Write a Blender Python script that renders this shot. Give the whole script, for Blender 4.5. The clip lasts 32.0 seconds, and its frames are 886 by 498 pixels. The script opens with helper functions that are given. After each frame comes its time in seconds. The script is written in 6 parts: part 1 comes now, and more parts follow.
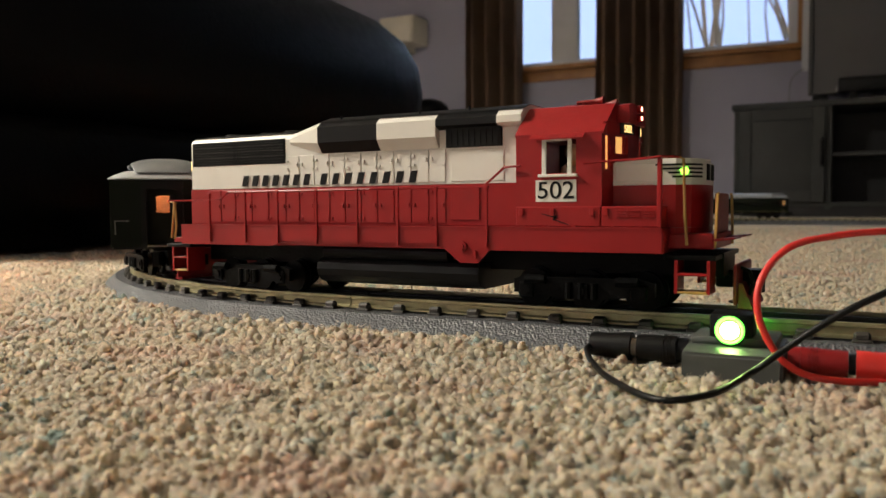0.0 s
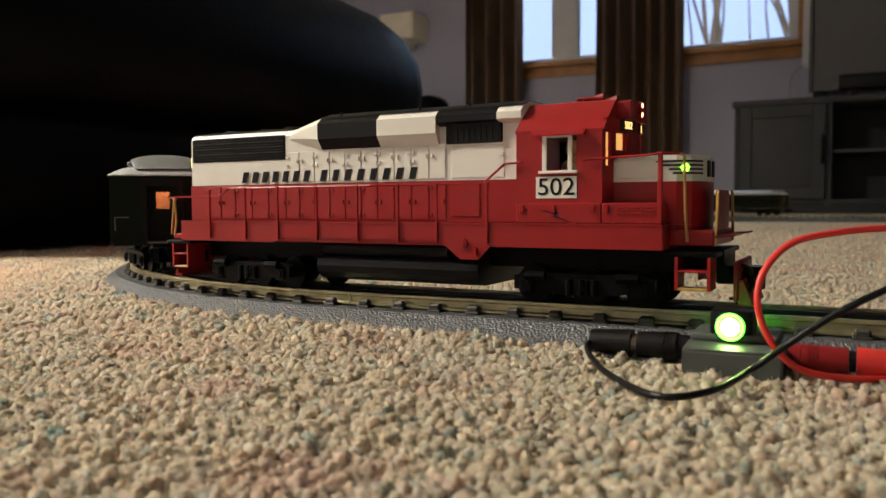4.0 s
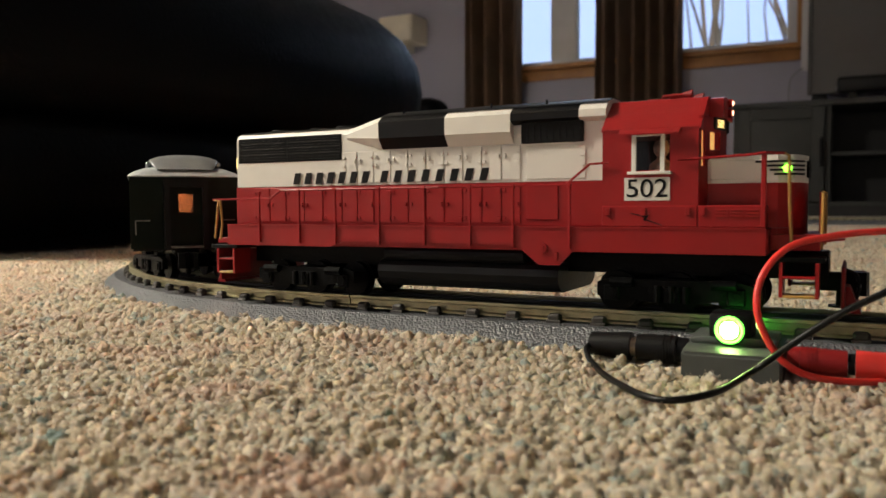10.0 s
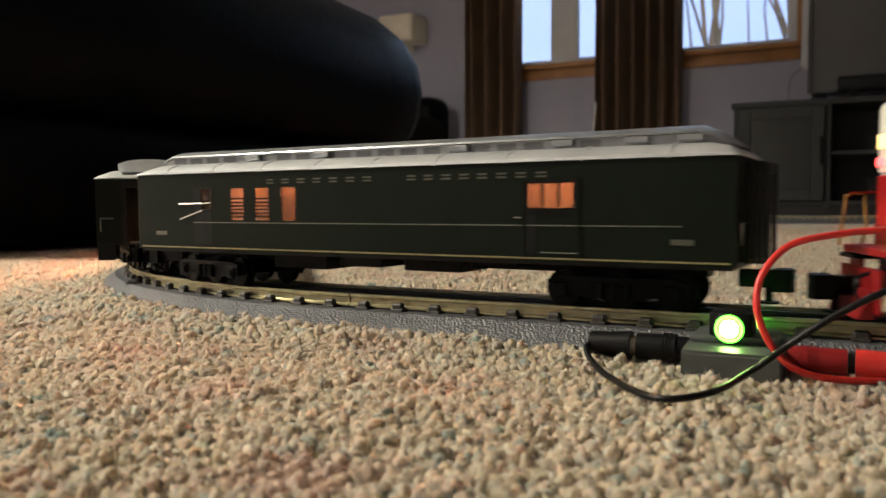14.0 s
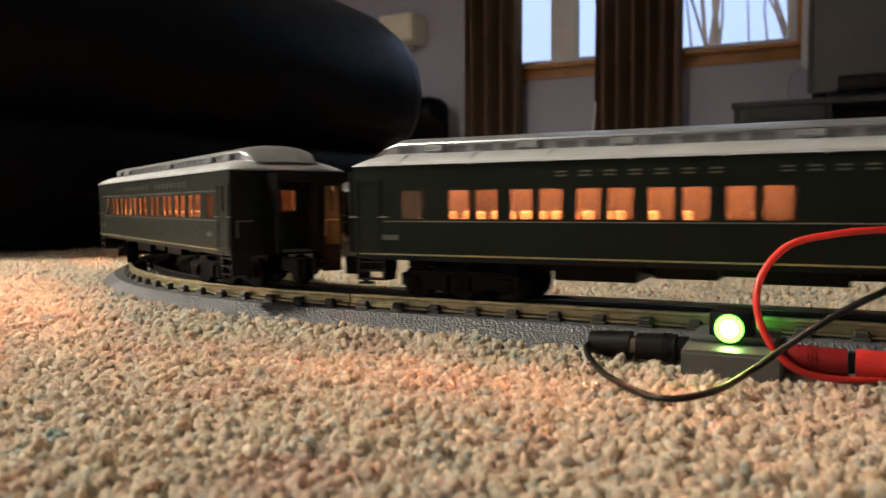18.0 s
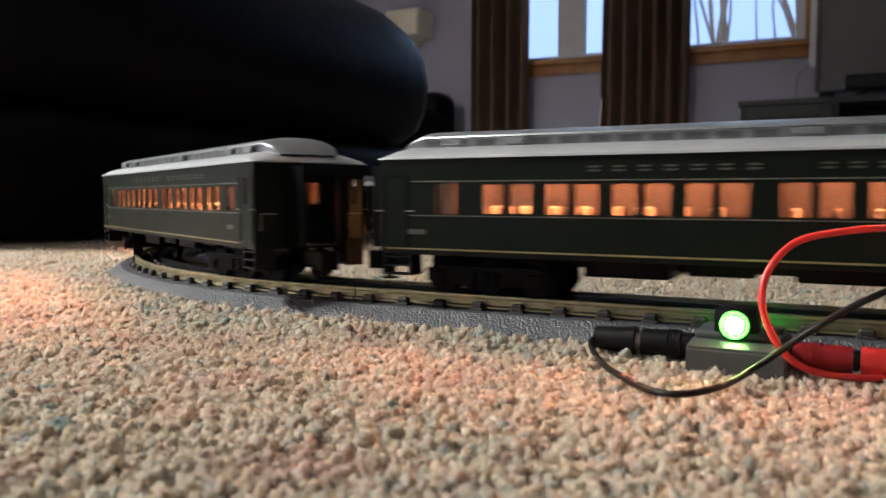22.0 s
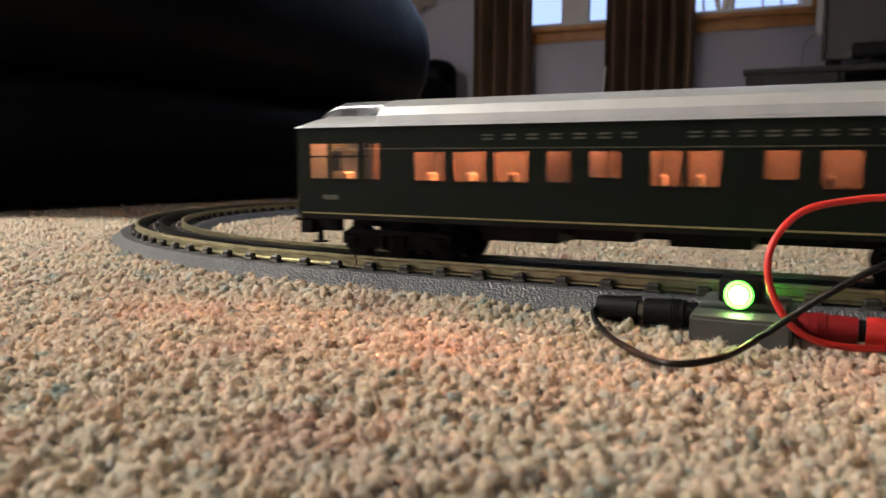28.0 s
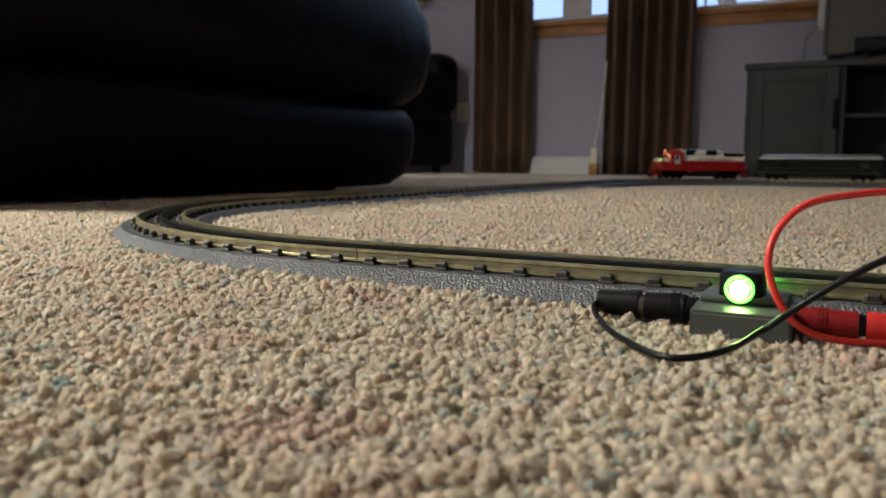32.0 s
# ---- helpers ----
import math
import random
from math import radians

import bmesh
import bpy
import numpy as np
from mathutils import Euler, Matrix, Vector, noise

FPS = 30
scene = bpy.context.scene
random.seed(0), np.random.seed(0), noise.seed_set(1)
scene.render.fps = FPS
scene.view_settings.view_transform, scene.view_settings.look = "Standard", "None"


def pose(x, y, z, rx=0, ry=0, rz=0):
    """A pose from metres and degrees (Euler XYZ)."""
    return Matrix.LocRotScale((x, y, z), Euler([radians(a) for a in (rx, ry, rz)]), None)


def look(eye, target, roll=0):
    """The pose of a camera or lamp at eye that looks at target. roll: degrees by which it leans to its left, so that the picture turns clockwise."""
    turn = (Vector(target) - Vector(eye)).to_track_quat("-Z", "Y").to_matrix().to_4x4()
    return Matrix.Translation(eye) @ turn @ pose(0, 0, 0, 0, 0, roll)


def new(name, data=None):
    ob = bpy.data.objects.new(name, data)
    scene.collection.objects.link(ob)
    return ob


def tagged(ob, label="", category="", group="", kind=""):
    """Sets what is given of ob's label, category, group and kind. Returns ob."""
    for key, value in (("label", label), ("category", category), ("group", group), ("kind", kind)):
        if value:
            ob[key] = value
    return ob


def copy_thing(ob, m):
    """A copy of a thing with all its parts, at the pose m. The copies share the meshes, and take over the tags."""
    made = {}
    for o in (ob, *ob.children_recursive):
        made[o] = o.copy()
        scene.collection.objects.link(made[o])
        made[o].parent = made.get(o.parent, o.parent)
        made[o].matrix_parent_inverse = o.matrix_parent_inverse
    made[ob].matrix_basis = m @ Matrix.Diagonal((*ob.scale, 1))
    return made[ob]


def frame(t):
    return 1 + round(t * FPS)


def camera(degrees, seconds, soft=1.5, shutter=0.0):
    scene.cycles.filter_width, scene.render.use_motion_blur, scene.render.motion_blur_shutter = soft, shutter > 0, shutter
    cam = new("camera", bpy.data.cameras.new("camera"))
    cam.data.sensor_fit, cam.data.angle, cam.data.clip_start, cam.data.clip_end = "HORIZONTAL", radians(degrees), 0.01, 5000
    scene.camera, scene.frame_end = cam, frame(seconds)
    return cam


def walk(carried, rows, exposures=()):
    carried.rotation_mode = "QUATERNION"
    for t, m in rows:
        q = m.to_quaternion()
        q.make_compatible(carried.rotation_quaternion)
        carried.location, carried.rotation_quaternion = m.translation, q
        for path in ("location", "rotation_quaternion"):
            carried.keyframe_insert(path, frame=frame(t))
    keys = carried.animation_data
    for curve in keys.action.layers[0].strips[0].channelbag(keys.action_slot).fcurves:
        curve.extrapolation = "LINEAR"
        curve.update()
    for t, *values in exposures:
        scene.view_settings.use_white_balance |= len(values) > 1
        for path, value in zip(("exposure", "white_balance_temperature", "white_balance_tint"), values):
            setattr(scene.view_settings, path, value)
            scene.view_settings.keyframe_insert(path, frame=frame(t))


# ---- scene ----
# One room with an oval of toy track. World z = 0 is the tip of the carpet pile.
cam = camera(58.5, 32.0, soft=1.5, shutter=0.5)
cam.data.dof.use_dof, cam.data.dof.focus_distance, cam.data.dof.aperture_fstop = True, 0.37, 20
walk(cam, [
    (0, pose(0.0000, -0.0003, 0.0600, 86.876, 0.391, -0.029)),
    (0.5, pose(0.0001, -0.0001, 0.0601, 86.753, 0.458, -0.015)),
    (1, pose(0.0000, -0.0000, 0.0600, 86.666, 0.399, -0.020)),
    (1.5, pose(0.0000, -0.0000, 0.0600, 86.666, 0.399, -0.020)),
    (2, pose(-0.0000, -0.0000, 0.0599, 86.656, 0.373, -0.025)),
    (2.5, pose(-0.0001, 0.0000, 0.0598, 86.585, 0.374, -0.030)),
    (3, pose(0.0000, 0.0000, 0.0599, 86.618, 0.401, -0.023)),
    (3.5, pose(-0.0001, -0.0000, 0.0599, 86.642, 0.351, -0.029)),
    (5.5, pose(-0.0000, -0.0000, 0.0600, 86.621, 0.386, -0.025)),
    (6, pose(-0.0000, -0.0000, 0.0600, 86.607, 0.400, -0.024)),
    (6.5, pose(-0.0000, 0.0000, 0.0600, 86.554, 0.378, -0.029)),
    (7, pose(-0.0000, -0.0000, 0.0600, 86.612, 0.384, -0.025)),
    (7.5, pose(-0.0000, -0.0000, 0.0600, 86.612, 0.384, -0.025)),
    (8, pose(-0.0001, 0.0002, 0.0600, 86.635, 0.332, -0.033)),
    (8.5, pose(-0.0001, 0.0000, 0.0601, 86.543, 0.376, -0.030)),
    (9, pose(0.0000, -0.0000, 0.0601, 86.514, 0.403, -0.029)),
    (9.5, pose(-0.0002, -0.0002, 0.0600, 86.694, 0.340, -0.087)),
    (10, pose(-0.0001, -0.0001, 0.0601, 86.819, 0.345, -0.083)),
    (10.5, pose(-0.0000, -0.0002, 0.0600, 86.858, 0.388, -0.082)),
    (11, pose(-0.0002, -0.0001, 0.0601, 86.876, 0.315, -0.091)),
    (11.5, pose(-0.0001, -0.0002, 0.0600, 86.924, 0.375, -0.081)),
    (12, pose(-0.0001, -0.0002, 0.0601, 86.927, 0.345, -0.084)),
    (12.5, pose(-0.0001, -0.0002, 0.0600, 86.888, 0.356, -0.085)),
    (13, pose(-0.0001, 0.0000, 0.0600, 86.697, 0.324, -0.085)),
    (13.5, pose(-0.0001, 0.0000, 0.0600, 86.708, 0.325, -0.083)),
    (14, pose(-0.0001, -0.0001, 0.0600, 86.754, 0.340, -0.087)),
    (14.5, pose(-0.0001, -0.0000, 0.0600, 86.751, 0.339, -0.088)),
    (16.5, pose(-0.0000, -0.0001, 0.0601, 86.779, 0.387, -0.078)),
    (17, pose(0.0000, 0.0002, 0.0600, 86.750, 0.387, -0.081)),
    (17.5, pose(-0.0000, 0.0002, 0.0600, 86.739, 0.361, -0.086)),
    (18, pose(-0.0000, 0.0001, 0.0600, 86.735, 0.360, -0.085)),
    (18.5, pose(0.0000, 0.0002, 0.0601, 86.728, 0.396, -0.081)),
    (19, pose(-0.0000, 0.0002, 0.0600, 86.497, 0.488, -0.076)),
    (19.5, pose(0.0001, 0.0001, 0.0600, 86.565, 0.472, -0.072)),
    (20, pose(0.0000, -0.0003, 0.0602, 86.745, 0.453, -0.102)),
    (20.5, pose(-0.0001, -0.0008, 0.0603, 87.192, 0.521, -0.133)),
    (21, pose(-0.0002, -0.0019, 0.0603, 87.699, 0.481, -0.155)),
    (21.5, pose(-0.0012, -0.0003, 0.0595, 88.003, 0.061, -0.208)),
    (22, pose(-0.0006, -0.0006, 0.0594, 86.420, -0.190, 0.271)),
    (22.5, pose(-0.0005, 0.0001, 0.0593, 86.477, -0.225, 0.317)),
    (23, pose(-0.0005, 0.0001, 0.0593, 86.405, -0.203, 0.316)),
    (23.5, pose(-0.0005, 0.0004, 0.0592, 86.308, -0.174, 0.322)),
    (24, pose(-0.0004, 0.0010, 0.0592, 86.111, -0.201, 0.335)),
    (24.5, pose(-0.0004, 0.0009, 0.0593, 85.771, -0.170, 0.354)),
    (25, pose(-0.0005, 0.0013, 0.0591, 85.426, -0.166, 0.351)),
    (25.5, pose(-0.0003, 0.0013, 0.0590, 85.250, -0.191, 0.383)),
    (27.5, pose(-0.0004, 0.0028, 0.0587, 84.331, -0.353, 0.433)),
    (28, pose(-0.0006, 0.0029, 0.0588, 84.168, -0.373, 0.403)),
    (28.5, pose(-0.0006, 0.0030, 0.0587, 84.051, -0.374, 0.400)),
    (29, pose(-0.0006, 0.0030, 0.0587, 83.981, -0.377, 0.406)),
    (29.5, pose(-0.0006, 0.0035, 0.0586, 83.875, -0.408, 0.421)),
    (30, pose(-0.0007, 0.0037, 0.0586, 83.764, -0.411, 0.416)),
    (30.5, pose(-0.0007, 0.0038, 0.0585, 83.703, -0.405, 0.414)),
    (31, pose(-0.0007, 0.0037, 0.0585, 83.701, -0.409, 0.415)),
    (31.5, pose(-0.0007, 0.0034, 0.0585, 83.846, -0.446, 0.417)),
    (32, pose(-0.0006, 0.0029, 0.0586, 83.765, -0.457, 0.465)),
], exposures=[(0, 0.0, 6350, 7), (14.5, 0.0, 6350, 7), (17, 0.0, 6350, 10), (18, 0.0, 6350, 9), (19.4, 0.0, 5500, 11), (20.2, 0.0, 5500, 11), (21, 0.0, 5500, 8), (22.6, 0.0, 5500, 8), (24.6, 0.0, 5900, 11), (28, 0.0, 5950, 11), (30, 0.0, 5900, 7), (32, 0.0, 5850, 6)])

# ---- light ----
world = bpy.data.worlds.new("sky")
scene.world = world
world.use_nodes = True
wn = world.node_tree
sky = wn.nodes.new("ShaderNodeTexSky")
sky.sky_type = "NISHITA"
sky.sun_disc = False
sky.sun_elevation, sky.sun_rotation = radians(6), radians(200)
wn.links.new(sky.outputs[0], wn.nodes["Background"].inputs[0])
wn.nodes["Background"].inputs[1].default_value = 0.15

ROOM_TURN = -27.3
ROOM = pose(0, 0, 0, 0, 0, ROOM_TURN)


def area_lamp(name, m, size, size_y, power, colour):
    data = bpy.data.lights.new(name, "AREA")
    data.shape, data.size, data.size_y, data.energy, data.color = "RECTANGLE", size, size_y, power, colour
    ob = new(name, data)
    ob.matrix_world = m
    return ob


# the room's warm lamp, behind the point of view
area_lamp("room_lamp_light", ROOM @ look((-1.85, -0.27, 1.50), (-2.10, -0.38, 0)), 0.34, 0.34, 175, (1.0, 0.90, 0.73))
# daylight in the upper part of the two window openings
area_lamp("window_daylight_1", ROOM @ look((-1.575, 4.66, 1.72), (-1.575, 2.0, 1.3)), 0.84, 0.56, 4.0, (0.60, 0.76, 1.0))
area_lamp("window_daylight_2", ROOM @ look((-0.575, 4.66, 1.72), (-0.575, 2.0, 1.3)), 0.84, 0.56, 4.0, (0.60, 0.76, 1.0))

# ---- materials ----


def material(name, base, rough=0.5, metal=0.0, spec=0.5, noise_scale=0.0, noise_amount=0.0, bump=0.0, bump_scale=200.0,
             second=None, emit=None, emit_strength=0.0, coat=0.0, island=0.0, ob_random=0.0, fine=0.0):
    """A procedural surface: colour varied at two scales, roughness varied, fine relief."""
    m = bpy.data.materials.new(name)
    m.use_nodes = True
    nt = m.node_tree
    b = nt.nodes["Principled BSDF"]
    b.inputs["Roughness"].default_value = rough
    b.inputs["Metallic"].default_value = metal
    b.inputs["Specular IOR Level"].default_value = spec
    b.inputs["Coat Weight"].default_value = coat
    base = (*base, 1.0)
    b.inputs["Base Color"].default_value = base
    geo = nt.nodes.new("ShaderNodeTexCoord")
    if noise_amount or second:
        n1 = nt.nodes.new("ShaderNodeTexNoise")
        n1.inputs["Scale"].default_value = noise_scale
        n1.inputs["Detail"].default_value = 5
        nt.links.new(geo.outputs["Object"], n1.inputs["Vector"])
        mix = nt.nodes.new("ShaderNodeMix")
        mix.data_type = "RGBA"
        mix.inputs[6].default_value = base
        mix.inputs[7].default_value = (*second, 1.0) if second else tuple(c * (1 - noise_amount) for c in base[:3]) + (1.0,)
        ramp = nt.nodes.new("ShaderNodeMapRange")
        ramp.inputs[1].default_value, ramp.inputs[2].default_value = 0.35, 0.68
        nt.links.new(n1.outputs["Fac"], ramp.inputs[0])
        nt.links.new(ramp.outputs[0], mix.inputs[0])
        nt.links.new(mix.outputs[2], b.inputs["Base Color"])
        n2 = nt.nodes.new("ShaderNodeTexNoise")
        n2.inputs["Scale"].default_value = noise_scale * 9
        nt.links.new(geo.outputs["Object"], n2.inputs["Vector"])
        rr = nt.nodes.new("ShaderNodeMapRange")
        rr.inputs[3].default_value, rr.inputs[4].default_value = max(0.02, rough - 0.09), min(1, rough + 0.12)
        nt.links.new(n2.outputs["Fac"], rr.inputs[0])
        nt.links.new(rr.outputs[0], b.inputs["Roughness"])
        last = mix
        if island or ob_random:
            hsv = nt.nodes.new("ShaderNodeHueSaturation")
            if island:
                src = nt.nodes.new("ShaderNodeNewGeometry").outputs["Random Per Island"]
            else:
                src = nt.nodes.new("ShaderNodeObjectInfo").outputs["Random"]
            vr = nt.nodes.new("ShaderNodeMapRange")
            amt = island or ob_random
            vr.inputs[3].default_value, vr.inputs[4].default_value = 1 - amt, 1 + amt
            nt.links.new(src, vr.inputs[0])
            nt.links.new(vr.outputs[0], hsv.inputs["Value"])
            nt.links.new(mix.outputs[2], hsv.inputs["Color"])
            nt.links.new(hsv.outputs[0], b.inputs["Base Color"])
    if bump:
        nb = nt.nodes.new("ShaderNodeTexNoise")
        nb.inputs["Scale"].default_value = bump_scale
        nb.inputs["Detail"].default_value = 4
        nt.links.new(geo.outputs["Object"], nb.inputs["Vector"])
        bn = nt.nodes.new("ShaderNodeBump")
        bn.inputs["Strength"].default_value = bump
        bn.inputs["Distance"].default_value = 0.6 / bump_scale
        nt.links.new(nb.outputs["Fac"], bn.inputs["Height"])
        nt.links.new(bn.outputs[0], b.inputs["Normal"])
    if emit:
        b.inputs["Emission Color"].default_value = (*emit, 1.0)
        b.inputs["Emission Strength"].default_value = emit_strength
    return m


def voronoi_relief(m, scale, strength, distance):
    """Pebbled relief added to a material."""
    nt = m.node_tree
    geo = nt.nodes.new("ShaderNodeTexCoord")
    v = nt.nodes.new("ShaderNodeTexVoronoi")
    v.feature = "F1"
    v.inputs["Scale"].default_value = scale
    nt.links.new(geo.outputs["Object"], v.inputs["Vector"])
    inv = nt.nodes.new("ShaderNodeMath")
    inv.operation = "SUBTRACT"
    inv.inputs[0].default_value = 1.0
    nt.links.new(v.outputs["Distance"], inv.inputs[1])
    bn = nt.nodes.new("ShaderNodeBump")
    bn.inputs["Strength"].default_value = strength
    bn.inputs["Distance"].default_value = distance
    nt.links.new(inv.outputs[0], bn.inputs["Height"])
    nt.links.new(bn.outputs[0], nt.nodes["Principled BSDF"].inputs["Normal"])


def glass_material(name, tint):
    m = bpy.data.materials.new(name)
    m.use_nodes = True
    b = m.node_tree.nodes["Principled BSDF"]
    b.inputs["Base Color"].default_value = (*tint, 1)
    b.inputs["Transmission Weight"].default_value = 1.0
    b.inputs["Roughness"].default_value = 0.03
    b.inputs["IOR"].default_value = 1.25
    return m


RED = material("red_plastic", (0.25, 0.0065, 0.008), 0.40, spec=0.25, noise_scale=60, noise_amount=0.10, bump=0.05, bump_scale=900)
RED_DARK = material("red_frame_plastic", (0.19, 0.007, 0.008), 0.45, spec=0.25, noise_scale=70, noise_amount=0.15)
WHITE = material("white_plastic", (0.62, 0.60, 0.56), 0.42, spec=0.3, noise_scale=60, noise_amount=0.07, bump=0.04, bump_scale=900)
BLACK = material("black_plastic", (0.006, 0.006, 0.007), 0.38, spec=0.14, noise_scale=80, noise_amount=0.35, bump=0.05, bump_scale=900)
BLACK_MATT = material("black_cast_metal", (0.0019, 0.0019, 0.0021), 0.42, spec=0.07, noise_scale=120, noise_amount=0.4, bump=0.25, bump_scale=500)
STEEL = material("worn_steel", (0.30, 0.28, 0.25), 0.35, metal=0.9, noise_scale=200, noise_amount=0.4)
YELLOW = material("yellow_handrail_paint", (0.40, 0.215, 0.05), 0.45, noise_scale=200, noise_amount=0.2)
GREEN = material("dark_green_coach_paint", (0.0048, 0.0078, 0.0050), 0.36, spec=0.09, noise_scale=40, noise_amount=0.2, bump=0.03, bump_scale=700)
GREEN_LINE = material("pale_coach_lining", (0.15, 0.16, 0.13), 0.4, noise_scale=300, noise_amount=0.3)
GOLD_LINE = material("gold_coach_lining", (0.22, 0.19, 0.08), 0.4, noise_scale=300, noise_amount=0.3)
GOLD_DULL = material("dull_gold_lettering", (0.055, 0.055, 0.038), 0.45, noise_scale=300, noise_amount=0.3)
ROOF = material("silver_roof_paint", (0.50, 0.52, 0.54), 0.42, metal=0.55, noise_scale=50, noise_amount=0.12, bump=0.05, bump_scale=600)
ROOF_DULL = material("dull_silver_roof_paint", (0.24, 0.25, 0.265), 0.38, metal=0.6, noise_scale=60, noise_amount=0.2, bump=0.05, bump_scale=600)
GRILLE = material("black_grille", (0.006, 0.006, 0.006), 0.5, spec=0.12, noise_scale=300, noise_amount=0.4)
RAIL = material("nickel_brass_rail", (0.36, 0.33, 0.20), 0.34, metal=0.8, noise_scale=130, noise_amount=0.35, bump=0.1, bump_scale=900)
RAIL_BLACK = material("blackened_rail", (0.02, 0.019, 0.017), 0.35, metal=0.5, noise_scale=90, noise_amount=0.4)
TIE = material("dark_brown_tie", (0.030, 0.024, 0.020), 0.55, noise_scale=200, noise_amount=0.35, bump=0.3, bump_scale=500, ob_random=0.15)
ROADBED = material("grey_roadbed_plastic", (0.075, 0.077, 0.086), 0.36, noise_scale=40, noise_amount=0.2)
voronoi_relief(ROADBED, 860, 1.0, 0.0007)
LEATHER = material("black_leather", (0.0024, 0.0024, 0.0032), 0.47, spec=0.095, noise_scale=5, noise_amount=0.4, bump=0.22, bump_scale=160)
WALL = material("lilac_grey_wall_paint", (0.39, 0.388, 0.485), 0.75, noise_scale=2.5, noise_amount=0.06, bump=0.06, bump_scale=90)
WALL_CREAM = material("cream_ceiling_paint", (0.72, 0.70, 0.66), 0.8, noise_scale=2.0, noise_amount=0.05, bump=0.05, bump_scale=60)
CURTAIN = material("brown_curtain_cloth", (0.30, 0.195, 0.125), 0.8, noise_scale=7, noise_amount=0.25, bump=0.3, bump_scale=600)
OAK = material("orange_oak_trim", (0.42, 0.20, 0.055), 0.42, noise_scale=9, second=(0.27, 0.115, 0.03), bump=0.1, bump_scale=120)
VINYL = material("white_window_vinyl", (0.70, 0.71, 0.72), 0.45, noise_scale=12, noise_amount=0.06)
CREAM_BOX = material("cream_plastic", (0.86, 0.80, 0.66), 0.5, noise_scale=10, noise_amount=0.08, bump=0.08, bump_scale=250)
STAND = material("grey_painted_wood", (0.038, 0.041, 0.039), 0.6, noise_scale=8, noise_amount=0.2, bump=0.12, bump_scale=90)
STAND_INSIDE = material("black_board", (0.010, 0.010, 0.011), 0.5, noise_scale=10, noise_amount=0.3)
# even grey painted for the room light the screen reflects; bezel matches
SCREEN = material("reflected_grey_tone", (0.13, 0.13, 0.127), 0.65, noise_scale=3, noise_amount=0.08)
SILVER = material("silver_bezel", (0.30, 0.31, 0.31), 0.42, metal=0.4, noise_scale=30, noise_amount=0.1)
BOX_GREY = material("grey_terminal_plastic", (0.060, 0.066, 0.062), 0.45, noise_scale=90, noise_amount=0.2, bump=0.12, bump_scale=500)
WIRE_RED = material("red_wire_vinyl", (0.62, 0.028, 0.022), 0.35, noise_scale=120, noise_amount=0.12)
WIRE_BLACK = material("black_wire_vinyl", (0.005, 0.005, 0.005), 0.38, spec=0.2, noise_scale=120, noise_amount=0.3)
SEAT = material("brown_seat_plastic", (0.046, 0.042, 0.021), 0.7, spec=0.05, noise_scale=90, noise_amount=0.15)
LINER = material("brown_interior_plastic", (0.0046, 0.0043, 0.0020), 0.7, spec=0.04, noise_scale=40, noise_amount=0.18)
FIGURE = material("painted_figure", (0.20, 0.17, 0.15), 0.6, noise_scale=300, second=(0.45, 0.28, 0.20))
BARK = material("bare_bark", (0.42, 0.41, 0.43), 0.9, noise_scale=3, noise_amount=0.4)
GLASS = glass_material("clear_pane", (1, 1, 1))
CLERESTORY = material("dull_clerestory_pane", (0.10, 0.105, 0.11), 0.32, metal=0.2, noise_scale=80, noise_amount=0.25)
LAMP_STRIP = material("warm_light_strip", (1, 0.6, 0.3), 0.5, emit=(1.0, 0.27, 0.12), emit_strength=445)
AMBER = material("amber_cab_glow", (1, 0.6, 0.2), 0.5, emit=(1.0, 0.50, 0.14), emit_strength=0.9)
HEADLAMP = material("warm_headlamp_lens", (1, 0.9, 0.7), 0.3, emit=(1.0, 0.40, 0.24), emit_strength=6)
RED_LAMP = material("red_marker_lens", (1, 0.1, 0.1), 0.3, emit=(1.0, 0.05, 0.05), emit_strength=8)
GREEN_LAMP = material("green_marker_lens", (0.3, 1, 0.1), 0.3, emit=(0.25, 1.0, 0.04), emit_strength=6)
NUMBER_LIT = material("lit_number_board", (1, 0.8, 0.4), 0.4, emit=(1.0, 0.66, 0.22), emit_strength=1.6)
LED_CORE = material("green_led_core", (0.9, 1, 0.6), 0.3, emit=(0.70, 1.0, 0.30), emit_strength=62)
LED_RING = material("green_led_lens", (0.3, 0.9, 0.2), 0.2, emit=(0.16, 1.0, 0.06), emit_strength=3.0)
LED_SPILL = material("green_spill_glow", (0.3, 0.9, 0.2), 0.2, emit=(0.14, 1.0, 0.10), emit_strength=26)
LED_DIM = material("dim_green_lens", (0.1, 0.4, 0.05), 0.25, emit=(0.20, 1.0, 0.05), emit_strength=0.55)
BACKDROP = material("evening_sky_backdrop", (0.3, 0.45, 0.8), 1.0, spec=0.0, emit=(0.42, 0.58, 1.0), emit_strength=1.05)

# ---- carpet materials ----


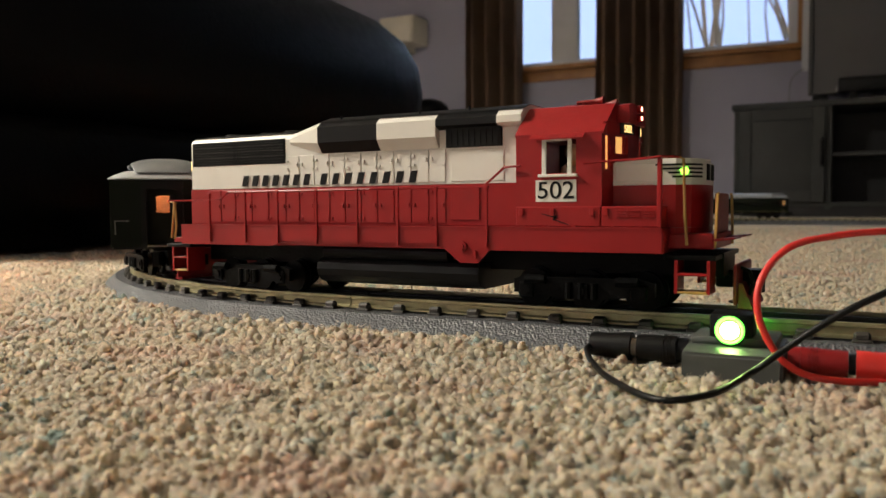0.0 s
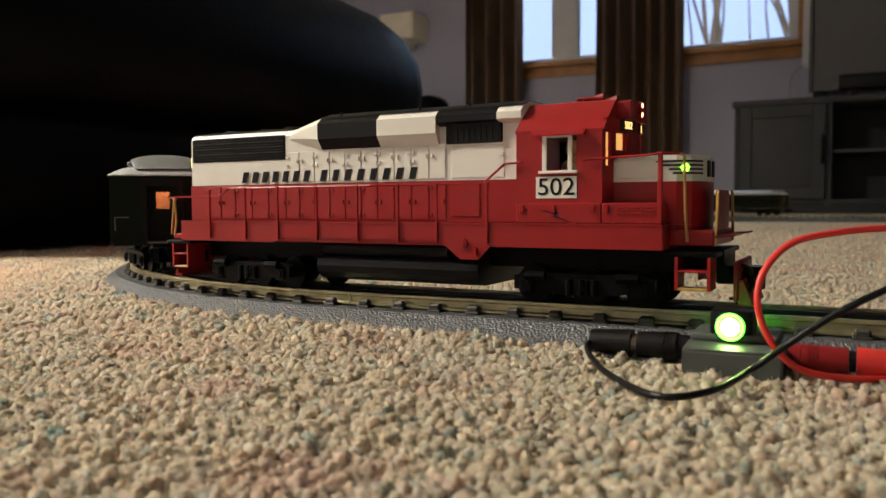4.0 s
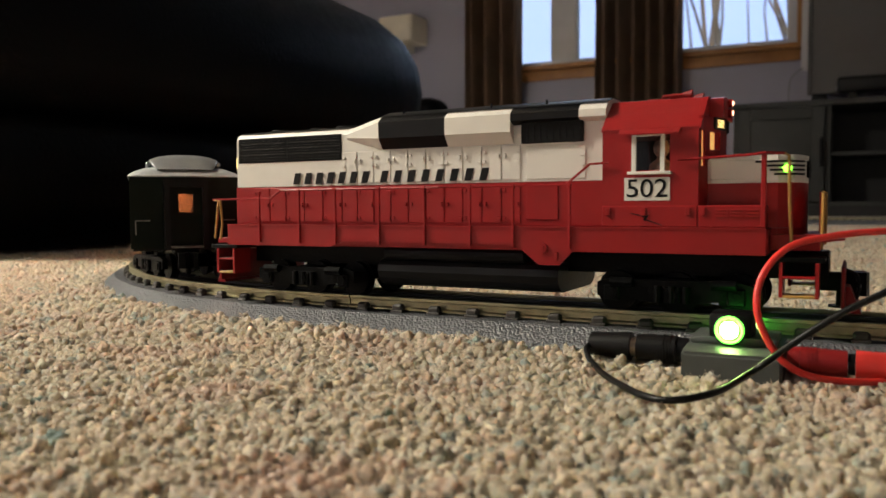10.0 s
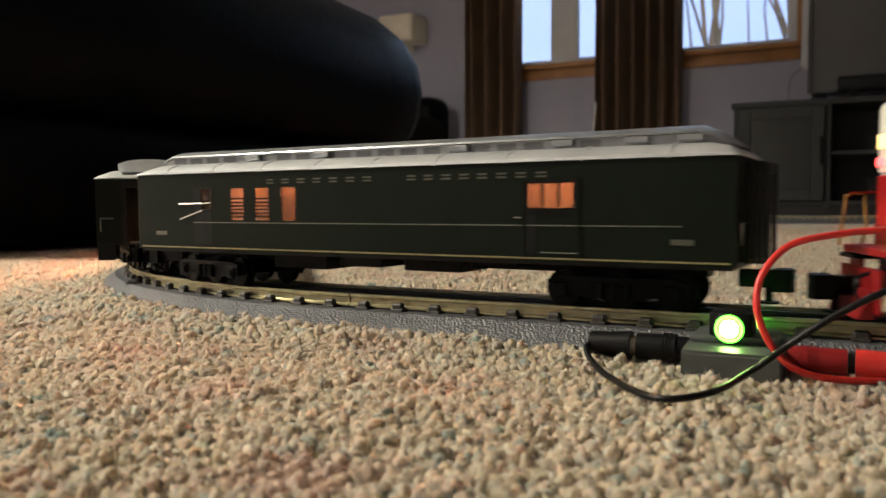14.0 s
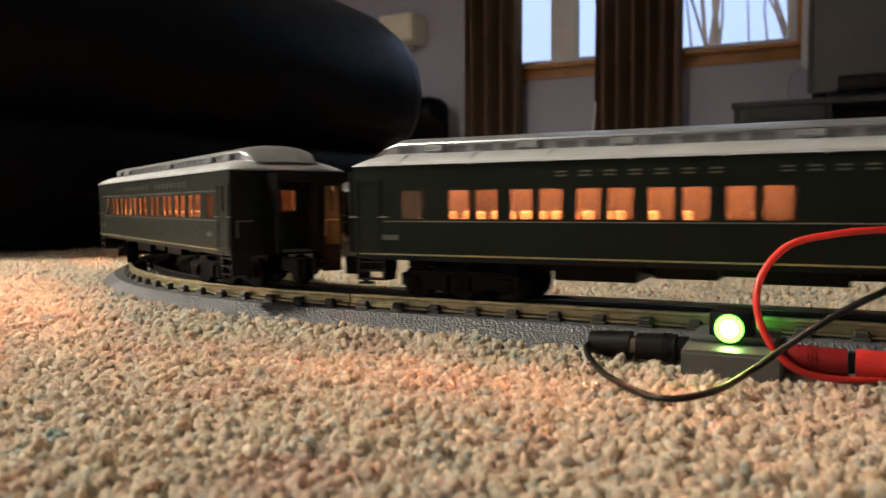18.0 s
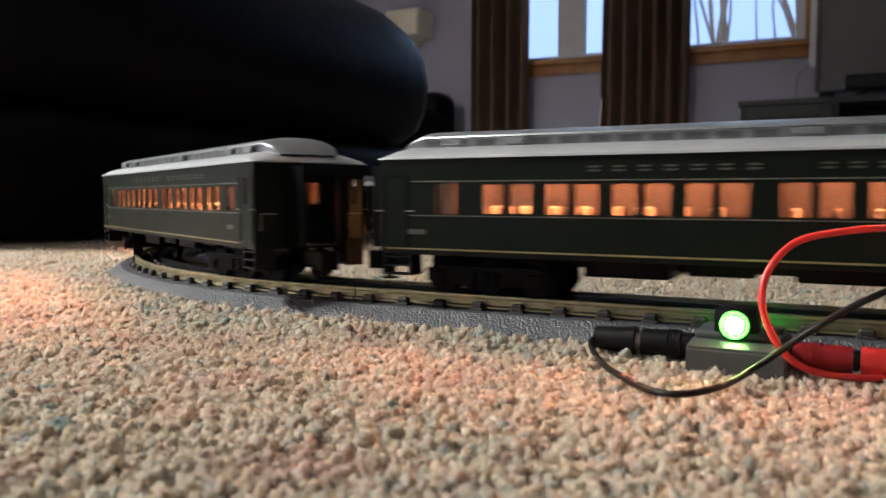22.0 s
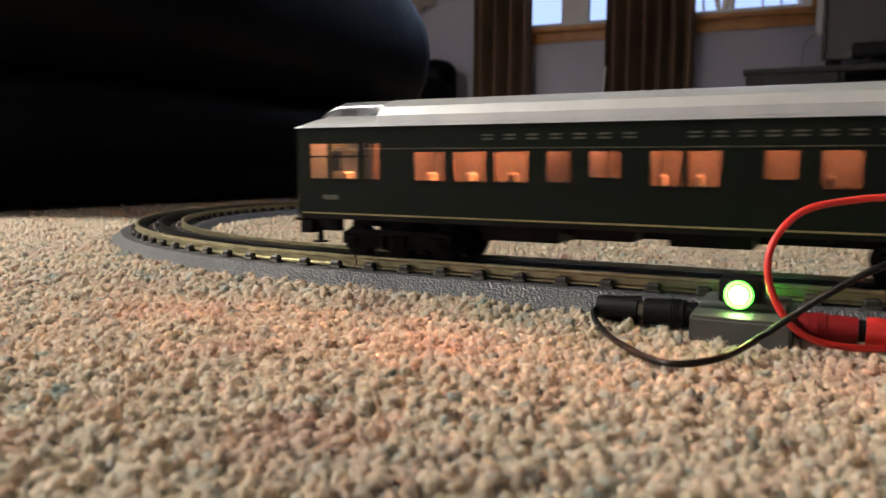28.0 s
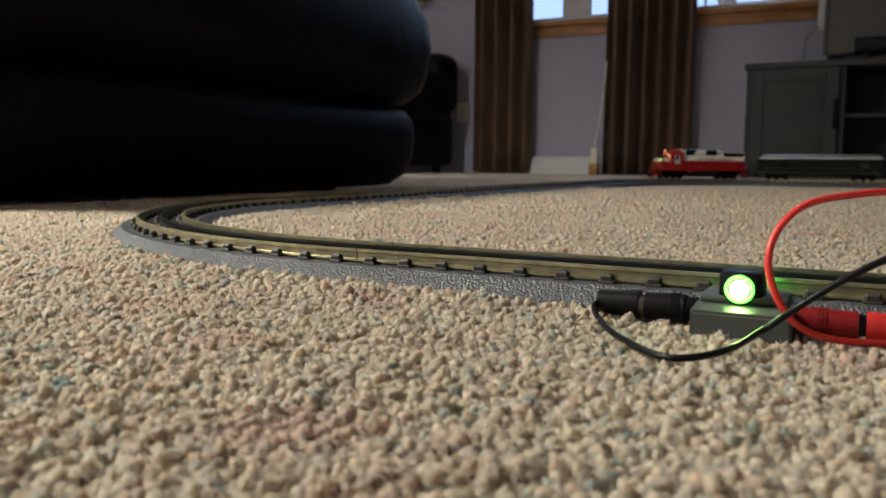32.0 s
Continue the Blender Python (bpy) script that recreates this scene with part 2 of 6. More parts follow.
def carpet_material(name, tufts):
    m = bpy.data.materials.new(name)
    m.use_nodes = True
    nt = m.node_tree
    b = nt.nodes["Principled BSDF"]
    b.inputs["Roughness"].default_value = 0.6
    if tufts:
        b.inputs["Subsurface Weight"].default_value = 0.6
        b.inputs["Subsurface Radius"].default_value = (1.0, 0.75, 0.55)
        b.inputs["Subsurface Scale"].default_value = 0.002
    b.inputs["Specular IOR Level"].default_value = 0.3
    b.inputs["Sheen Weight"].default_value = 0.15
    tc = nt.nodes.new("ShaderNodeTexCoord")
    ramp = nt.nodes.new("ShaderNodeValToRGB")
    stops = [(0.0, (0.66, 0.575, 0.45)), (0.22, (0.71, 0.63, 0.505)), (0.42, (0.63, 0.535, 0.41)), (0.60, (0.73, 0.655, 0.54)),
             (0.78, (0.69, 0.555, 0.44)), (0.88, (0.69, 0.615, 0.49)), (0.965, (0.55, 0.545, 0.47)), (0.992, (0.40, 0.44, 0.40))]
    els = ramp.color_ramp.elements
    while len(els) < len(stops):
        els.new(0.5)
    for e, (p, c) in zip(els, stops):
        e.position, e.color = p, (*c, 1)
    if tufts:
        src = nt.nodes.new("ShaderNodeNewGeometry").outputs["Random Per Island"]
        fib = nt.nodes.new("ShaderNodeTexNoise")
        fib.inputs["Scale"].default_value = 1900
        fib.inputs["Detail"].default_value = 3
        nt.links.new(tc.outputs["Object"], fib.inputs["Vector"])
        fb = nt.nodes.new("ShaderNodeBump")
        fb.inputs["Strength"].default_value, fb.inputs["Distance"].default_value = 0.8, 0.0006
        nt.links.new(fib.outputs["Fac"], fb.inputs["Height"])
        nt.links.new(fb.outputs[0], b.inputs["Normal"])
    else:
        v = nt.nodes.new("ShaderNodeTexVoronoi")
        v.inputs["Scale"].default_value = 210
        nt.links.new(tc.outputs["Object"], v.inputs["Vector"])
        sep = nt.nodes.new("ShaderNodeSeparateColor")
        nt.links.new(v.outputs["Color"], sep.inputs[0])
        src = sep.outputs[0]
        bn = nt.nodes.new("ShaderNodeBump")
        bn.inputs["Strength"].default_value, bn.inputs["Distance"].default_value = 0.9, 0.004
        inv = nt.nodes.new("ShaderNodeMath")
        inv.operation = "SUBTRACT"
        inv.inputs[0].default_value = 1
        nt.links.new(v.outputs["Distance"], inv.inputs[1])
        nt.links.new(inv.outputs[0], bn.inputs["Height"])
        nt.links.new(bn.outputs[0], b.inputs["Normal"])
    nt.links.new(src, ramp.inputs[0])
    # patches of fleck colour and soiling, a few centimetres across
    n = nt.nodes.new("ShaderNodeTexNoise")
    n.inputs["Scale"].default_value = 42
    n.inputs["Detail"].default_value = 6
    nt.links.new(tc.outputs["Object"], n.inputs["Vector"])
    mr = nt.nodes.new("ShaderNodeMapRange")
    mr.inputs[1].default_value, mr.inputs[2].default_value = 0.63, 0.69
    nt.links.new(n.outputs["Fac"], mr.inputs[0])
    mul = nt.nodes.new("ShaderNodeMath")
    mul.operation = "MULTIPLY"
    mul.inputs[1].default_value = 0.8
    nt.links.new(mr.outputs[0], mul.inputs[0])
    mix = nt.nodes.new("ShaderNodeMix")
    mix.data_type = "RGBA"
    mix.inputs[7].default_value = (0.23, 0.35, 0.34, 1)
    nt.links.new(mul.outputs[0], mix.inputs[0])
    nt.links.new(ramp.outputs[0], mix.inputs[6])
    # pinkish patches
    np_ = nt.nodes.new("ShaderNodeTexNoise")
    np_.inputs["Scale"].default_value = 19
    np_.inputs["Detail"].default_value = 6
    shift = nt.nodes.new("ShaderNodeMapping")
    shift.inputs["Location"].default_value = (3.1, 1.7, 0.4)
    nt.links.new(tc.outputs["Object"], shift.inputs[0])
    nt.links.new(shift.outputs[0], np_.inputs["Vector"])
    mp = nt.nodes.new("ShaderNodeMapRange")
    mp.inputs[1].default_value, mp.inputs[2].default_value, mp.inputs[4].default_value = 0.53, 0.68, 0.6
    nt.links.new(np_.outputs["Fac"], mp.inputs[0])
    mixp = nt.nodes.new("ShaderNodeMix")
    mixp.data_type = "RGBA"
    mixp.inputs[7].default_value = (0.62, 0.43, 0.36, 1)
    nt.links.new(mp.outputs[0], mixp.inputs[0])
    nt.links.new(mix.outputs[2], mixp.inputs[6])
    mix = mixp
    n3 = nt.nodes.new("ShaderNodeTexNoise")
    n3.inputs["Scale"].default_value = 900
    nt.links.new(tc.outputs["Object"], n3.inputs["Vector"])
    hsv = nt.nodes.new("ShaderNodeHueSaturation")
    vr = nt.nodes.new("ShaderNodeMapRange")
    vr.inputs[1].default_value, vr.inputs[2].default_value = 0.3, 0.7
    vr.inputs[3].default_value, vr.inputs[4].default_value = 0.80, 1.14
    nt.links.new(n3.outputs["Fac"], vr.inputs[0])
    nt.links.new(vr.outputs[0], hsv.inputs["Value"])
    nt.links.new(mix.outputs[2], hsv.inputs["Color"])
    nt.links.new(hsv.outputs[0], b.inputs["Base Color"])
    if tufts:
        # light soaks through the yarn
        tr = nt.nodes.new("ShaderNodeBsdfTranslucent")
        nt.links.new(hsv.outputs[0], tr.inputs[0])
        ms = nt.nodes.new("ShaderNodeMixShader")
        ms.inputs[0].default_value = 0.45
        out = nt.nodes["Material Output"]
        nt.links.new(b.outputs[0], ms.inputs[1])
        nt.links.new(tr.outputs[0], ms.inputs[2])
        nt.links.new(ms.outputs[0], out.inputs[0])
    return m


CARPET_FLAT = carpet_material("beige_cut_pile", False)
CARPET_TUFT = carpet_material("beige_tufts", True)

# ---- mesh helpers ----


def part(name, bm, mat, parent=None, label="", smooth=False, m=None):
    """Links a bmesh as one mesh object, under a thing or a part."""
    me = bpy.data.meshes.new(name)
    bmesh.ops.recalc_face_normals(bm, faces=bm.faces[:])
    bm.to_mesh(me)
    bm.free()
    for f in me.polygons:
        f.use_smooth = True
    if not smooth:
        me.set_sharp_from_angle(angle=radians(25))
    me.materials.append(mat)
    ob = new(name, me)
    if parent:
        ob.parent = parent
    if m is not None:
        ob.matrix_basis = m
    if label:
        ob["label"] = label
    return ob


def same_mesh(ob, name, parent, m):
    """Another object on the same mesh."""
    o = new(name, ob.data)
    o.parent = parent
    o.matrix_basis = m
    return o


def empty(name, m=None):
    ob = new(name)
    ob.empty_display_size = 0.02
    if m is not None:
        ob.matrix_basis = m
    return ob


def box(bm, x0, x1, y0, y1, z0, z1, bev=0.0, seg=2):
    g = bmesh.ops.create_cube(bm, size=1.0)
    vs = g["verts"]
    for v in vs:
        v.co = Vector(((x0 + x1) / 2 + v.co.x * (x1 - x0), (y0 + y1) / 2 + v.co.y * (y1 - y0), (z0 + z1) / 2 + v.co.z * (z1 - z0)))
    if bev:
        es = list({e for v in vs for e in v.link_edges})
        bmesh.ops.bevel(bm, geom=es, offset=bev, segments=seg, affect="EDGES", profile=0.5)
    return bm


def bbox(*a, **k):
    return box(bmesh.new(), *a, **k)


def prism(bm, pts, axis, a0, a1):
    """A polygon of (p, q) pairs run along an axis: along x (p=y, q=z), y (p=x, q=z) or z (p=x, q=y)."""
    def put(p, q, a):
        return {"x": (a, p, q), "y": (p, a, q), "z": (p, q, a)}[axis]
    v0 = [bm.verts.new(put(p, q, a0)) for p, q in pts]
    v1 = [bm.verts.new(put(p, q, a1)) for p, q in pts]
    n = len(pts)
    for i in range(n):
        bm.faces.new((v0[i], v0[(i + 1) % n], v1[(i + 1) % n], v1[i]))
    bm.faces.new(v0)
    bm.faces.new(v1)
    return bm


def cyl(bm, p0, p1, r, n=12, r1=None):
    p0, p1 = Vector(p0), Vector(p1)
    d = p1 - p0
    turn = d.to_track_quat("Z", "Y").to_matrix()
    r1 = r if r1 is None else r1
    a = [bm.verts.new(p0 + turn @ Vector((r * math.cos(i * math.tau / n), r * math.sin(i * math.tau / n), 0))) for i in range(n)]
    b = [bm.verts.new(p1 + turn @ Vector((r1 * math.cos(i * math.tau / n), r1 * math.sin(i * math.tau / n), 0))) for i in range(n)]
    for i in range(n):
        bm.faces.new((a[i], a[(i + 1) % n], b[(i + 1) % n], b[i]))
    bm.faces.new(a)
    bm.faces.new(b)
    return bm


def tube(bm, pts, r, n=8):
    """A round tube through points."""
    pts = [Vector(p) for p in pts]
    rings = []
    for i, p in enumerate(pts):
        d = (pts[min(i + 1, len(pts) - 1)] - pts[max(i - 1, 0)]).normalized()
        turn = d.to_track_quat("Z", "Y").to_matrix()
        rings.append([bm.verts.new(p + turn @ Vector((r * math.cos(k * math.tau / n), r * math.sin(k * math.tau / n), 0))) for k in range(n)])
    for a, b in zip(rings, rings[1:]):
        # match the nearest vertex, so that the tube does not twist
        off = min(range(n), key=lambda o: (a[0].co - b[o].co).length)
        for k in range(n):
            bm.faces.new((a[k], a[(k + 1) % n], b[(k + 1 + off) % n], b[(k + off) % n]))
    bm.faces.new(rings[0])
    bm.faces.new(rings[-1])
    return bm


def smooth_line(pts, steps=6):
    """Catmull-Rom points through a short polyline."""
    pts = [Vector(p) for p in pts]
    out = []
    for i in range(len(pts) - 1):
        p0, p1, p2, p3 = pts[max(i - 1, 0)], pts[i], pts[i + 1], pts[min(i + 2, len(pts) - 1)]
        for k in range(steps):
            t = k / steps
            out.append(0.5 * ((2 * p1) + (p2 - p0) * t + (2 * p0 - 5 * p1 + 4 * p2 - p3) * t * t + (3 * p1 - p0 - 3 * p2 + p3) * t ** 3))
    out.append(pts[-1])
    return out


def holed_wall(bm, x0, x1, z0, z1, y0, y1, holes):
    """One connected upright wall in the xz plane with rectangular openings (xa, xb, za, zb)."""
    xs = sorted({x0, x1, *[h[0] for h in holes], *[h[1] for h in holes]})
    zs = sorted({z0, z1, *[h[2] for h in holes], *[h[3] for h in holes]})
    nx, nz = len(xs) - 1, len(zs) - 1

    def solid(i, j):
        if not (0 <= i < nx and 0 <= j < nz):
            return False
        cx, cz = (xs[i] + xs[i + 1]) / 2, (zs[j] + zs[j + 1]) / 2
        return not any(h[0] < cx < h[1] and h[2] < cz < h[3] for h in holes)
    seen = {}

    def vert(i, j, y):
        if (i, j, y) not in seen:
            seen[i, j, y] = bm.verts.new((xs[i], y, zs[j]))
        return seen[i, j, y]
    for i in range(nx):
        for j in range(nz):
            if not solid(i, j):
                continue
            for y in (y0, y1):
                bm.faces.new([vert(*c, y) for c in ((i, j), (i + 1, j), (i + 1, j + 1), (i, j + 1))])
            for di, dj, a, c in ((-1, 0, (i, j), (i, j + 1)), (1, 0, (i + 1, j), (i + 1, j + 1)), (0, -1, (i, j), (i + 1, j)), (0, 1, (i, j + 1), (i + 1, j + 1))):
                if not solid(i + di, j + dj):
                    bm.faces.new((vert(*a, y0), vert(*c, y0), vert(*c, y1), vert(*a, y1)))
    return bm


def lathe(bm, profile, n=24, centre=(0, 0, 0)):
    """Spin (r, z) about the z axis."""
    rings = [[bm.verts.new((centre[0] + r * math.cos(k * math.tau / n), centre[1] + r * math.sin(k * math.tau / n), centre[2] + z)) for k in range(n)] for r, z in profile]
    for a, b in zip(rings, rings[1:]):
        for k in range(n):
            bm.faces.new((a[k], a[(k + 1) % n], b[(k + 1) % n], b[k]))
    bm.faces.new(rings[0])
    bm.faces.new(rings[-1])
    return bm


def text_mesh(body, size, depth, shear=0.0):
    """Solid lettering from the built-in font, centred, in the xy plane."""
    cu = bpy.data.curves.new("text", "FONT")
    cu.body, cu.size, cu.extrude, cu.shear, cu.offset = body, size, depth, shear, size * 0.004
    cu.align_x, cu.align_y = "CENTER", "CENTER"
    ob = new("text", cu)
    bpy.context.view_layer.update()
    me = bpy.data.meshes.new_from_object(ob.evaluated_get(bpy.context.evaluated_depsgraph_get()))
    bm = bmesh.new()
    bm.from_mesh(me)
    bpy.data.objects.remove(ob)
    return bm


# ---- the oval of track ----
RAIL_Z = 0.016
CURVE = 0.394
NEAR, SIDE = 0.254, 1.460
U = Vector((math.cos(radians(ROOM_TURN)), math.sin(radians(ROOM_TURN))))
N = Vector((-U.y, U.x))
START = Vector((0.143, 0.757)) - N * CURVE
QUARTER = CURVE * math.pi / 2
LEGS = [(0, NEAR), (1, QUARTER), (0, SIDE), (1, QUARTER), (0, NEAR), (1, QUARTER), (0, SIDE), (1, QUARTER)]
LOOP = sum(l for _, l in LEGS)


def track_at(s):
    """Place and heading of the middle rail, s metres round the oval."""
    s %= LOOP
    p, h = START.copy(), radians(ROOM_TURN)
    for bent, length in LEGS:
        k = min(s, length)
        if bent:
            c = p + CURVE * Vector((-math.sin(h), math.cos(h)))
            h += k / CURVE
            p = c + CURVE * Vector((math.sin(h), -math.cos(h)))
        else:
            p = p + k * Vector((math.cos(h), math.sin(h)))
        s -= k
        if s <= 1e-9:
            break
    return p, h


def sweep(bm, s0, s1, profile, step, inv):
    """A cross-section of (across, height) pairs run along the track; across is positive towards the outside."""
    n = max(1, round((s1 - s0) / step))
    rings = []
    for i in range(n + 1):
        s = s0 + (s1 - s0) * i / n
        p, h = track_at(s if i < n else s - 1e-7)
        side = Vector((math.sin(h), -math.cos(h)))
        rings.append([bm.verts.new(inv @ Vector((p.x + side.x * a, p.y + side.y * a, z))) for a, z in profile])
    k = len(profile)
    for a, b in zip(rings, rings[1:]):
        for j in range(k):
            bm.faces.new((a[j], a[(j + 1) % k], b[(j + 1) % k], b[j]))
    bm.faces.new(rings[0])
    bm.faces.new(rings[-1])
    return bm


def rail_profile(c, foot=2.3):
    q = [(-foot, 10.0), (foot, 10.0), (foot, 10.8), (0.55, 11.4), (0.5, 14.0), (1.25, 14.5), (1.2, 15.8), (0.8, 16.0),
         (-0.8, 16.0), (-1.2, 15.8), (-1.25, 14.5), (-0.5, 14.0), (-0.55, 11.4), (-foot, 10.8)]
    return [((c + a) / 1000, z / 1000) for a, z in q]


BED = [(v / 1000, z / 1000) for v, z in [(-41, -6), (-37, 3), (-29.5, 8.6), (-28.5, 9.2), (28.5, 9.2), (29.5, 8.6), (37, 3), (41, -6)]]


def tie_mesh():
    bm = bmesh.new()
    box(bm, -0.0034, 0.0034, -0.0228, 0.0228, 0.0088, 0.0104, 0.0004, 1)
    for c in (-0.017, 0.0, 0.017):
        for q in (-1, 1):
            y = c + q * 0.0028
            box(bm, -0.0029, 0.0029, min(y - q * .0012, y + q * 0.0026), max(y - q * .0012, y + q * 0.0026), 0.0098, 0.0130, 0.0009, 1)
    return bm


def build_track():
    first = None
    s = 0.0
    for bent, length in LEGS:
        count = 2 if bent else max(1, round(length / 0.27))
        for i in range(count):
            a, b = s + length * i / count, s + length * (i + 1) / count
            p, h = track_at((a + b) / 2)
            m = Matrix.Translation((p.x, p.y, 0)) @ Matrix.Rotation(h, 4, "Z")
            inv = m.inverted()
            sec = empty("track_section", m)
            tagged(sec, ("curved" if bent else "straight") + " three-rail toy track section on grey pebbled roadbed", "toy track", "track sections of the oval")
            step = 0.012 if bent else 0.1
            part("roadbed", sweep(bmesh.new(), a + 0.00002, b - 0.00002, BED, step, inv), ROADBED, sec, "grey pebbled plastic roadbed")
            part("outer_rail", sweep(bmesh.new(), a + 0.0003, b - 0.0003, rail_profile(17.1), step, inv), RAIL, sec)
            part("middle_rail", sweep(bmesh.new(), a + 0.0003, b - 0.0003, rail_profile(0.0, 1.9), step, inv), RAIL_BLACK, sec, "blackened middle rail")
            part("inner_rail", sweep(bmesh.new(), a + 0.0003, b - 0.0003, rail_profile(-17.1), step, inv), RAIL, sec)
            n = round((b - a) / 0.0193)
            for k in range(n):
                q, hh = track_at(a + (b - a) * (k + 0.5) / n)
                tm = inv @ (Matrix.Translation((q.x, q.y, 0)) @ Matrix.Rotation(hh, 4, "Z"))
                if first is None:
                    first = part("tie", tie_mesh(), TIE, sec, m=tm)
                else:
                    same_mesh(first, "tie", sec, tm)
        s += length

# ---- the room: e1 runs along the window wall, e2 towards it ----
WALL_Y = 4.63
W1 = (-2.05, -1.10)
W2 = (-1.03, -0.27)
SILL, HEAD = 0.905, 2.05


def room_box(name, x0, x1, y0, y1, z0, z1, mat, kind="structure", bev=0.0):
    ob = part(name, bbox(x0, x1, y0, y1, z0, z1, bev=bev), mat, m=ROOM)
    return tagged(ob, kind=kind)


def build_room():
    room_box("floor", -3.6, 2.6, -2.6, WALL_Y + 0.15, -0.08, -0.0042, CARPET_FLAT)
    tagged(bpy.data.objects["floor"], "beige flecked cut-pile carpet", "carpet")
    room_box("ceiling", -3.6, 2.6, -2.6, WALL_Y + 0.15, 2.44, 2.5, WALL_CREAM)
    bm = bmesh.new()
    xs = [-3.6, W1[0], W1[1], W2[0], W2[1], 2.6]
    for a, b in ((0, 1), (2, 3), (4, 5)):
        box(bm, xs[a], xs[b], WALL_Y, WALL_Y + 0.15, -0.08, 2.44)
    for a, b in (W1, W2):
        box(bm, a, b, WALL_Y, WALL_Y + 0.15, -0.08, SILL - 0.03)
        box(bm, a, b, WALL_Y, WALL_Y + 0.15, HEAD, 2.44)
    tagged(part("wall_north", bm, WALL, m=ROOM), "lilac-grey painted wall with two windows", "wall", kind="structure")
    for name, a in (("wall_west", (-3.75, -3.6, -2.6, WALL_Y + 0.15)), ("wall_east", (2.6, 2.75, -2.6, WALL_Y + 0.15)), ("wall_south", (-3.75, 2.75, -2.75, -2.6))):
        room_box(name, *a, -0.08, 2.5, WALL)
    for i, (a, b) in enumerate((W1, W2)):
        win = empty("window_%d" % (i + 1), ROOM)
        tagged(win, "white vinyl window with an orange oak sill", "window", kind="structure")
        y = WALL_Y
        bm = bmesh.new()
        for x0, x1, z0, z1 in ((a, a + 0.05, SILL, HEAD), (b - 0.05, b, SILL, HEAD), (a + 0.05, b - 0.05, SILL, SILL + 0.035), (a + 0.05, b - 0.05, HEAD - 0.05, HEAD)):
            box(bm, x0, x1, y + 0.05, y + 0.12, z0, z1, 0.004)
        part("window_frame", bm, VINYL, win)
        if i == 0:
            part("mullion", bbox(-1.660, -1.490, y + 0.06, y + 0.11, SILL + 0.036, HEAD - 0.051, bev=0.006), VINYL, win, "broad white mullion")
        pane = part("pane", bbox(a + 0.05, b - 0.05, y + 0.083, y + 0.087, SILL + 0.035, HEAD - 0.05), GLASS, win)
        pane.visible_shadow = False
        bm = bmesh.new()
        box(bm, a - 0.03, b + 0.03, y - 0.045, y + 0.05, SILL - 0.03, SILL - 0.001, 0.005)
        part("window_sill", bm, OAK, win, "orange oak sill")
        part("apron", bbox(a - 0.02, b + 0.02, y - 0.016, y - 0.001, SILL - 0.092, SILL - 0.031, bev=0.003), OAK, win, "oak apron under the sill")
        part("casing", bbox(a - 0.07, a - 0.001, y - 0.018, y - 0.001, SILL, HEAD + 0.07, bev=0.003), OAK, win)
        part("casing", bbox(b + 0.001, b + 0.035 if i == 0 else b + 0.07, y - 0.018, y - 0.001, SILL, HEAD + 0.07, bev=0.003), OAK, win)
    # evening sky far outside, and bare trees before it
    sky_card = part("backdrop", bbox(-16, 10, 24, 24.1, -3, 14), BACKDROP, m=ROOM)
    tagged(sky_card, "pale blue evening sky", "sky", kind="structure")


def bare_tree(x, y, h, seed):
    rnd = random.Random(seed)
    bm = bmesh.new()

    def limb(p, d, length, r, depth):
        pts, q, dd = [p], p.copy(), d.copy()
        for _ in range(4):
            dd = (dd + Vector((rnd.uniform(-.14, .14), rnd.uniform(-.14, .14), rnd.uniform(-.02, .10)))).normalized()
            q = q + dd * length / 4
            pts.append(q.copy())
        for i in range(4):
            cyl(bm, pts[i], pts[i + 1], r * (1 - i * .15), 6, r * (1 - (i + 1) * .15))
        if depth:
            for i in (1, 2, 3, 4):
                for _ in range(2):
                    a = rnd.uniform(0, math.tau)
                    side = Vector((math.cos(a), math.sin(a), rnd.uniform(.8, 2.2))).normalized()
                    limb(pts[i], (side + dd * .5).normalized(), length * rnd.uniform(.4, .62), r * .38, depth - 1)
    limb(Vector((0, 0, 0)), Vector((0, 0, 1)), h, h * 0.012, 1)
    t = empty("tree", ROOM @ Matrix.Translation((x, y, -1.2)))
    part("trunk", bm, BARK, t)
    return tagged(t, "bare winter tree outside the window", "tree", "bare trees outside")


def build_outside():
    g = part("ground", bbox(-16, 10, WALL_Y + 0.3, 24, -1.3, -1.2), BARK, m=ROOM)
    tagged(g, "dark winter ground outside", "ground", kind="structure")
    for i, (x, y, h) in enumerate(((-1.55, 11.5, 5.5), (-0.35, 12.5, 6.0), (-1.0, 17, 8.0), (0.3, 16.5, 8.0), (-2.9, 17, 8))):
        bare_tree(x, y, h, 11 + i)


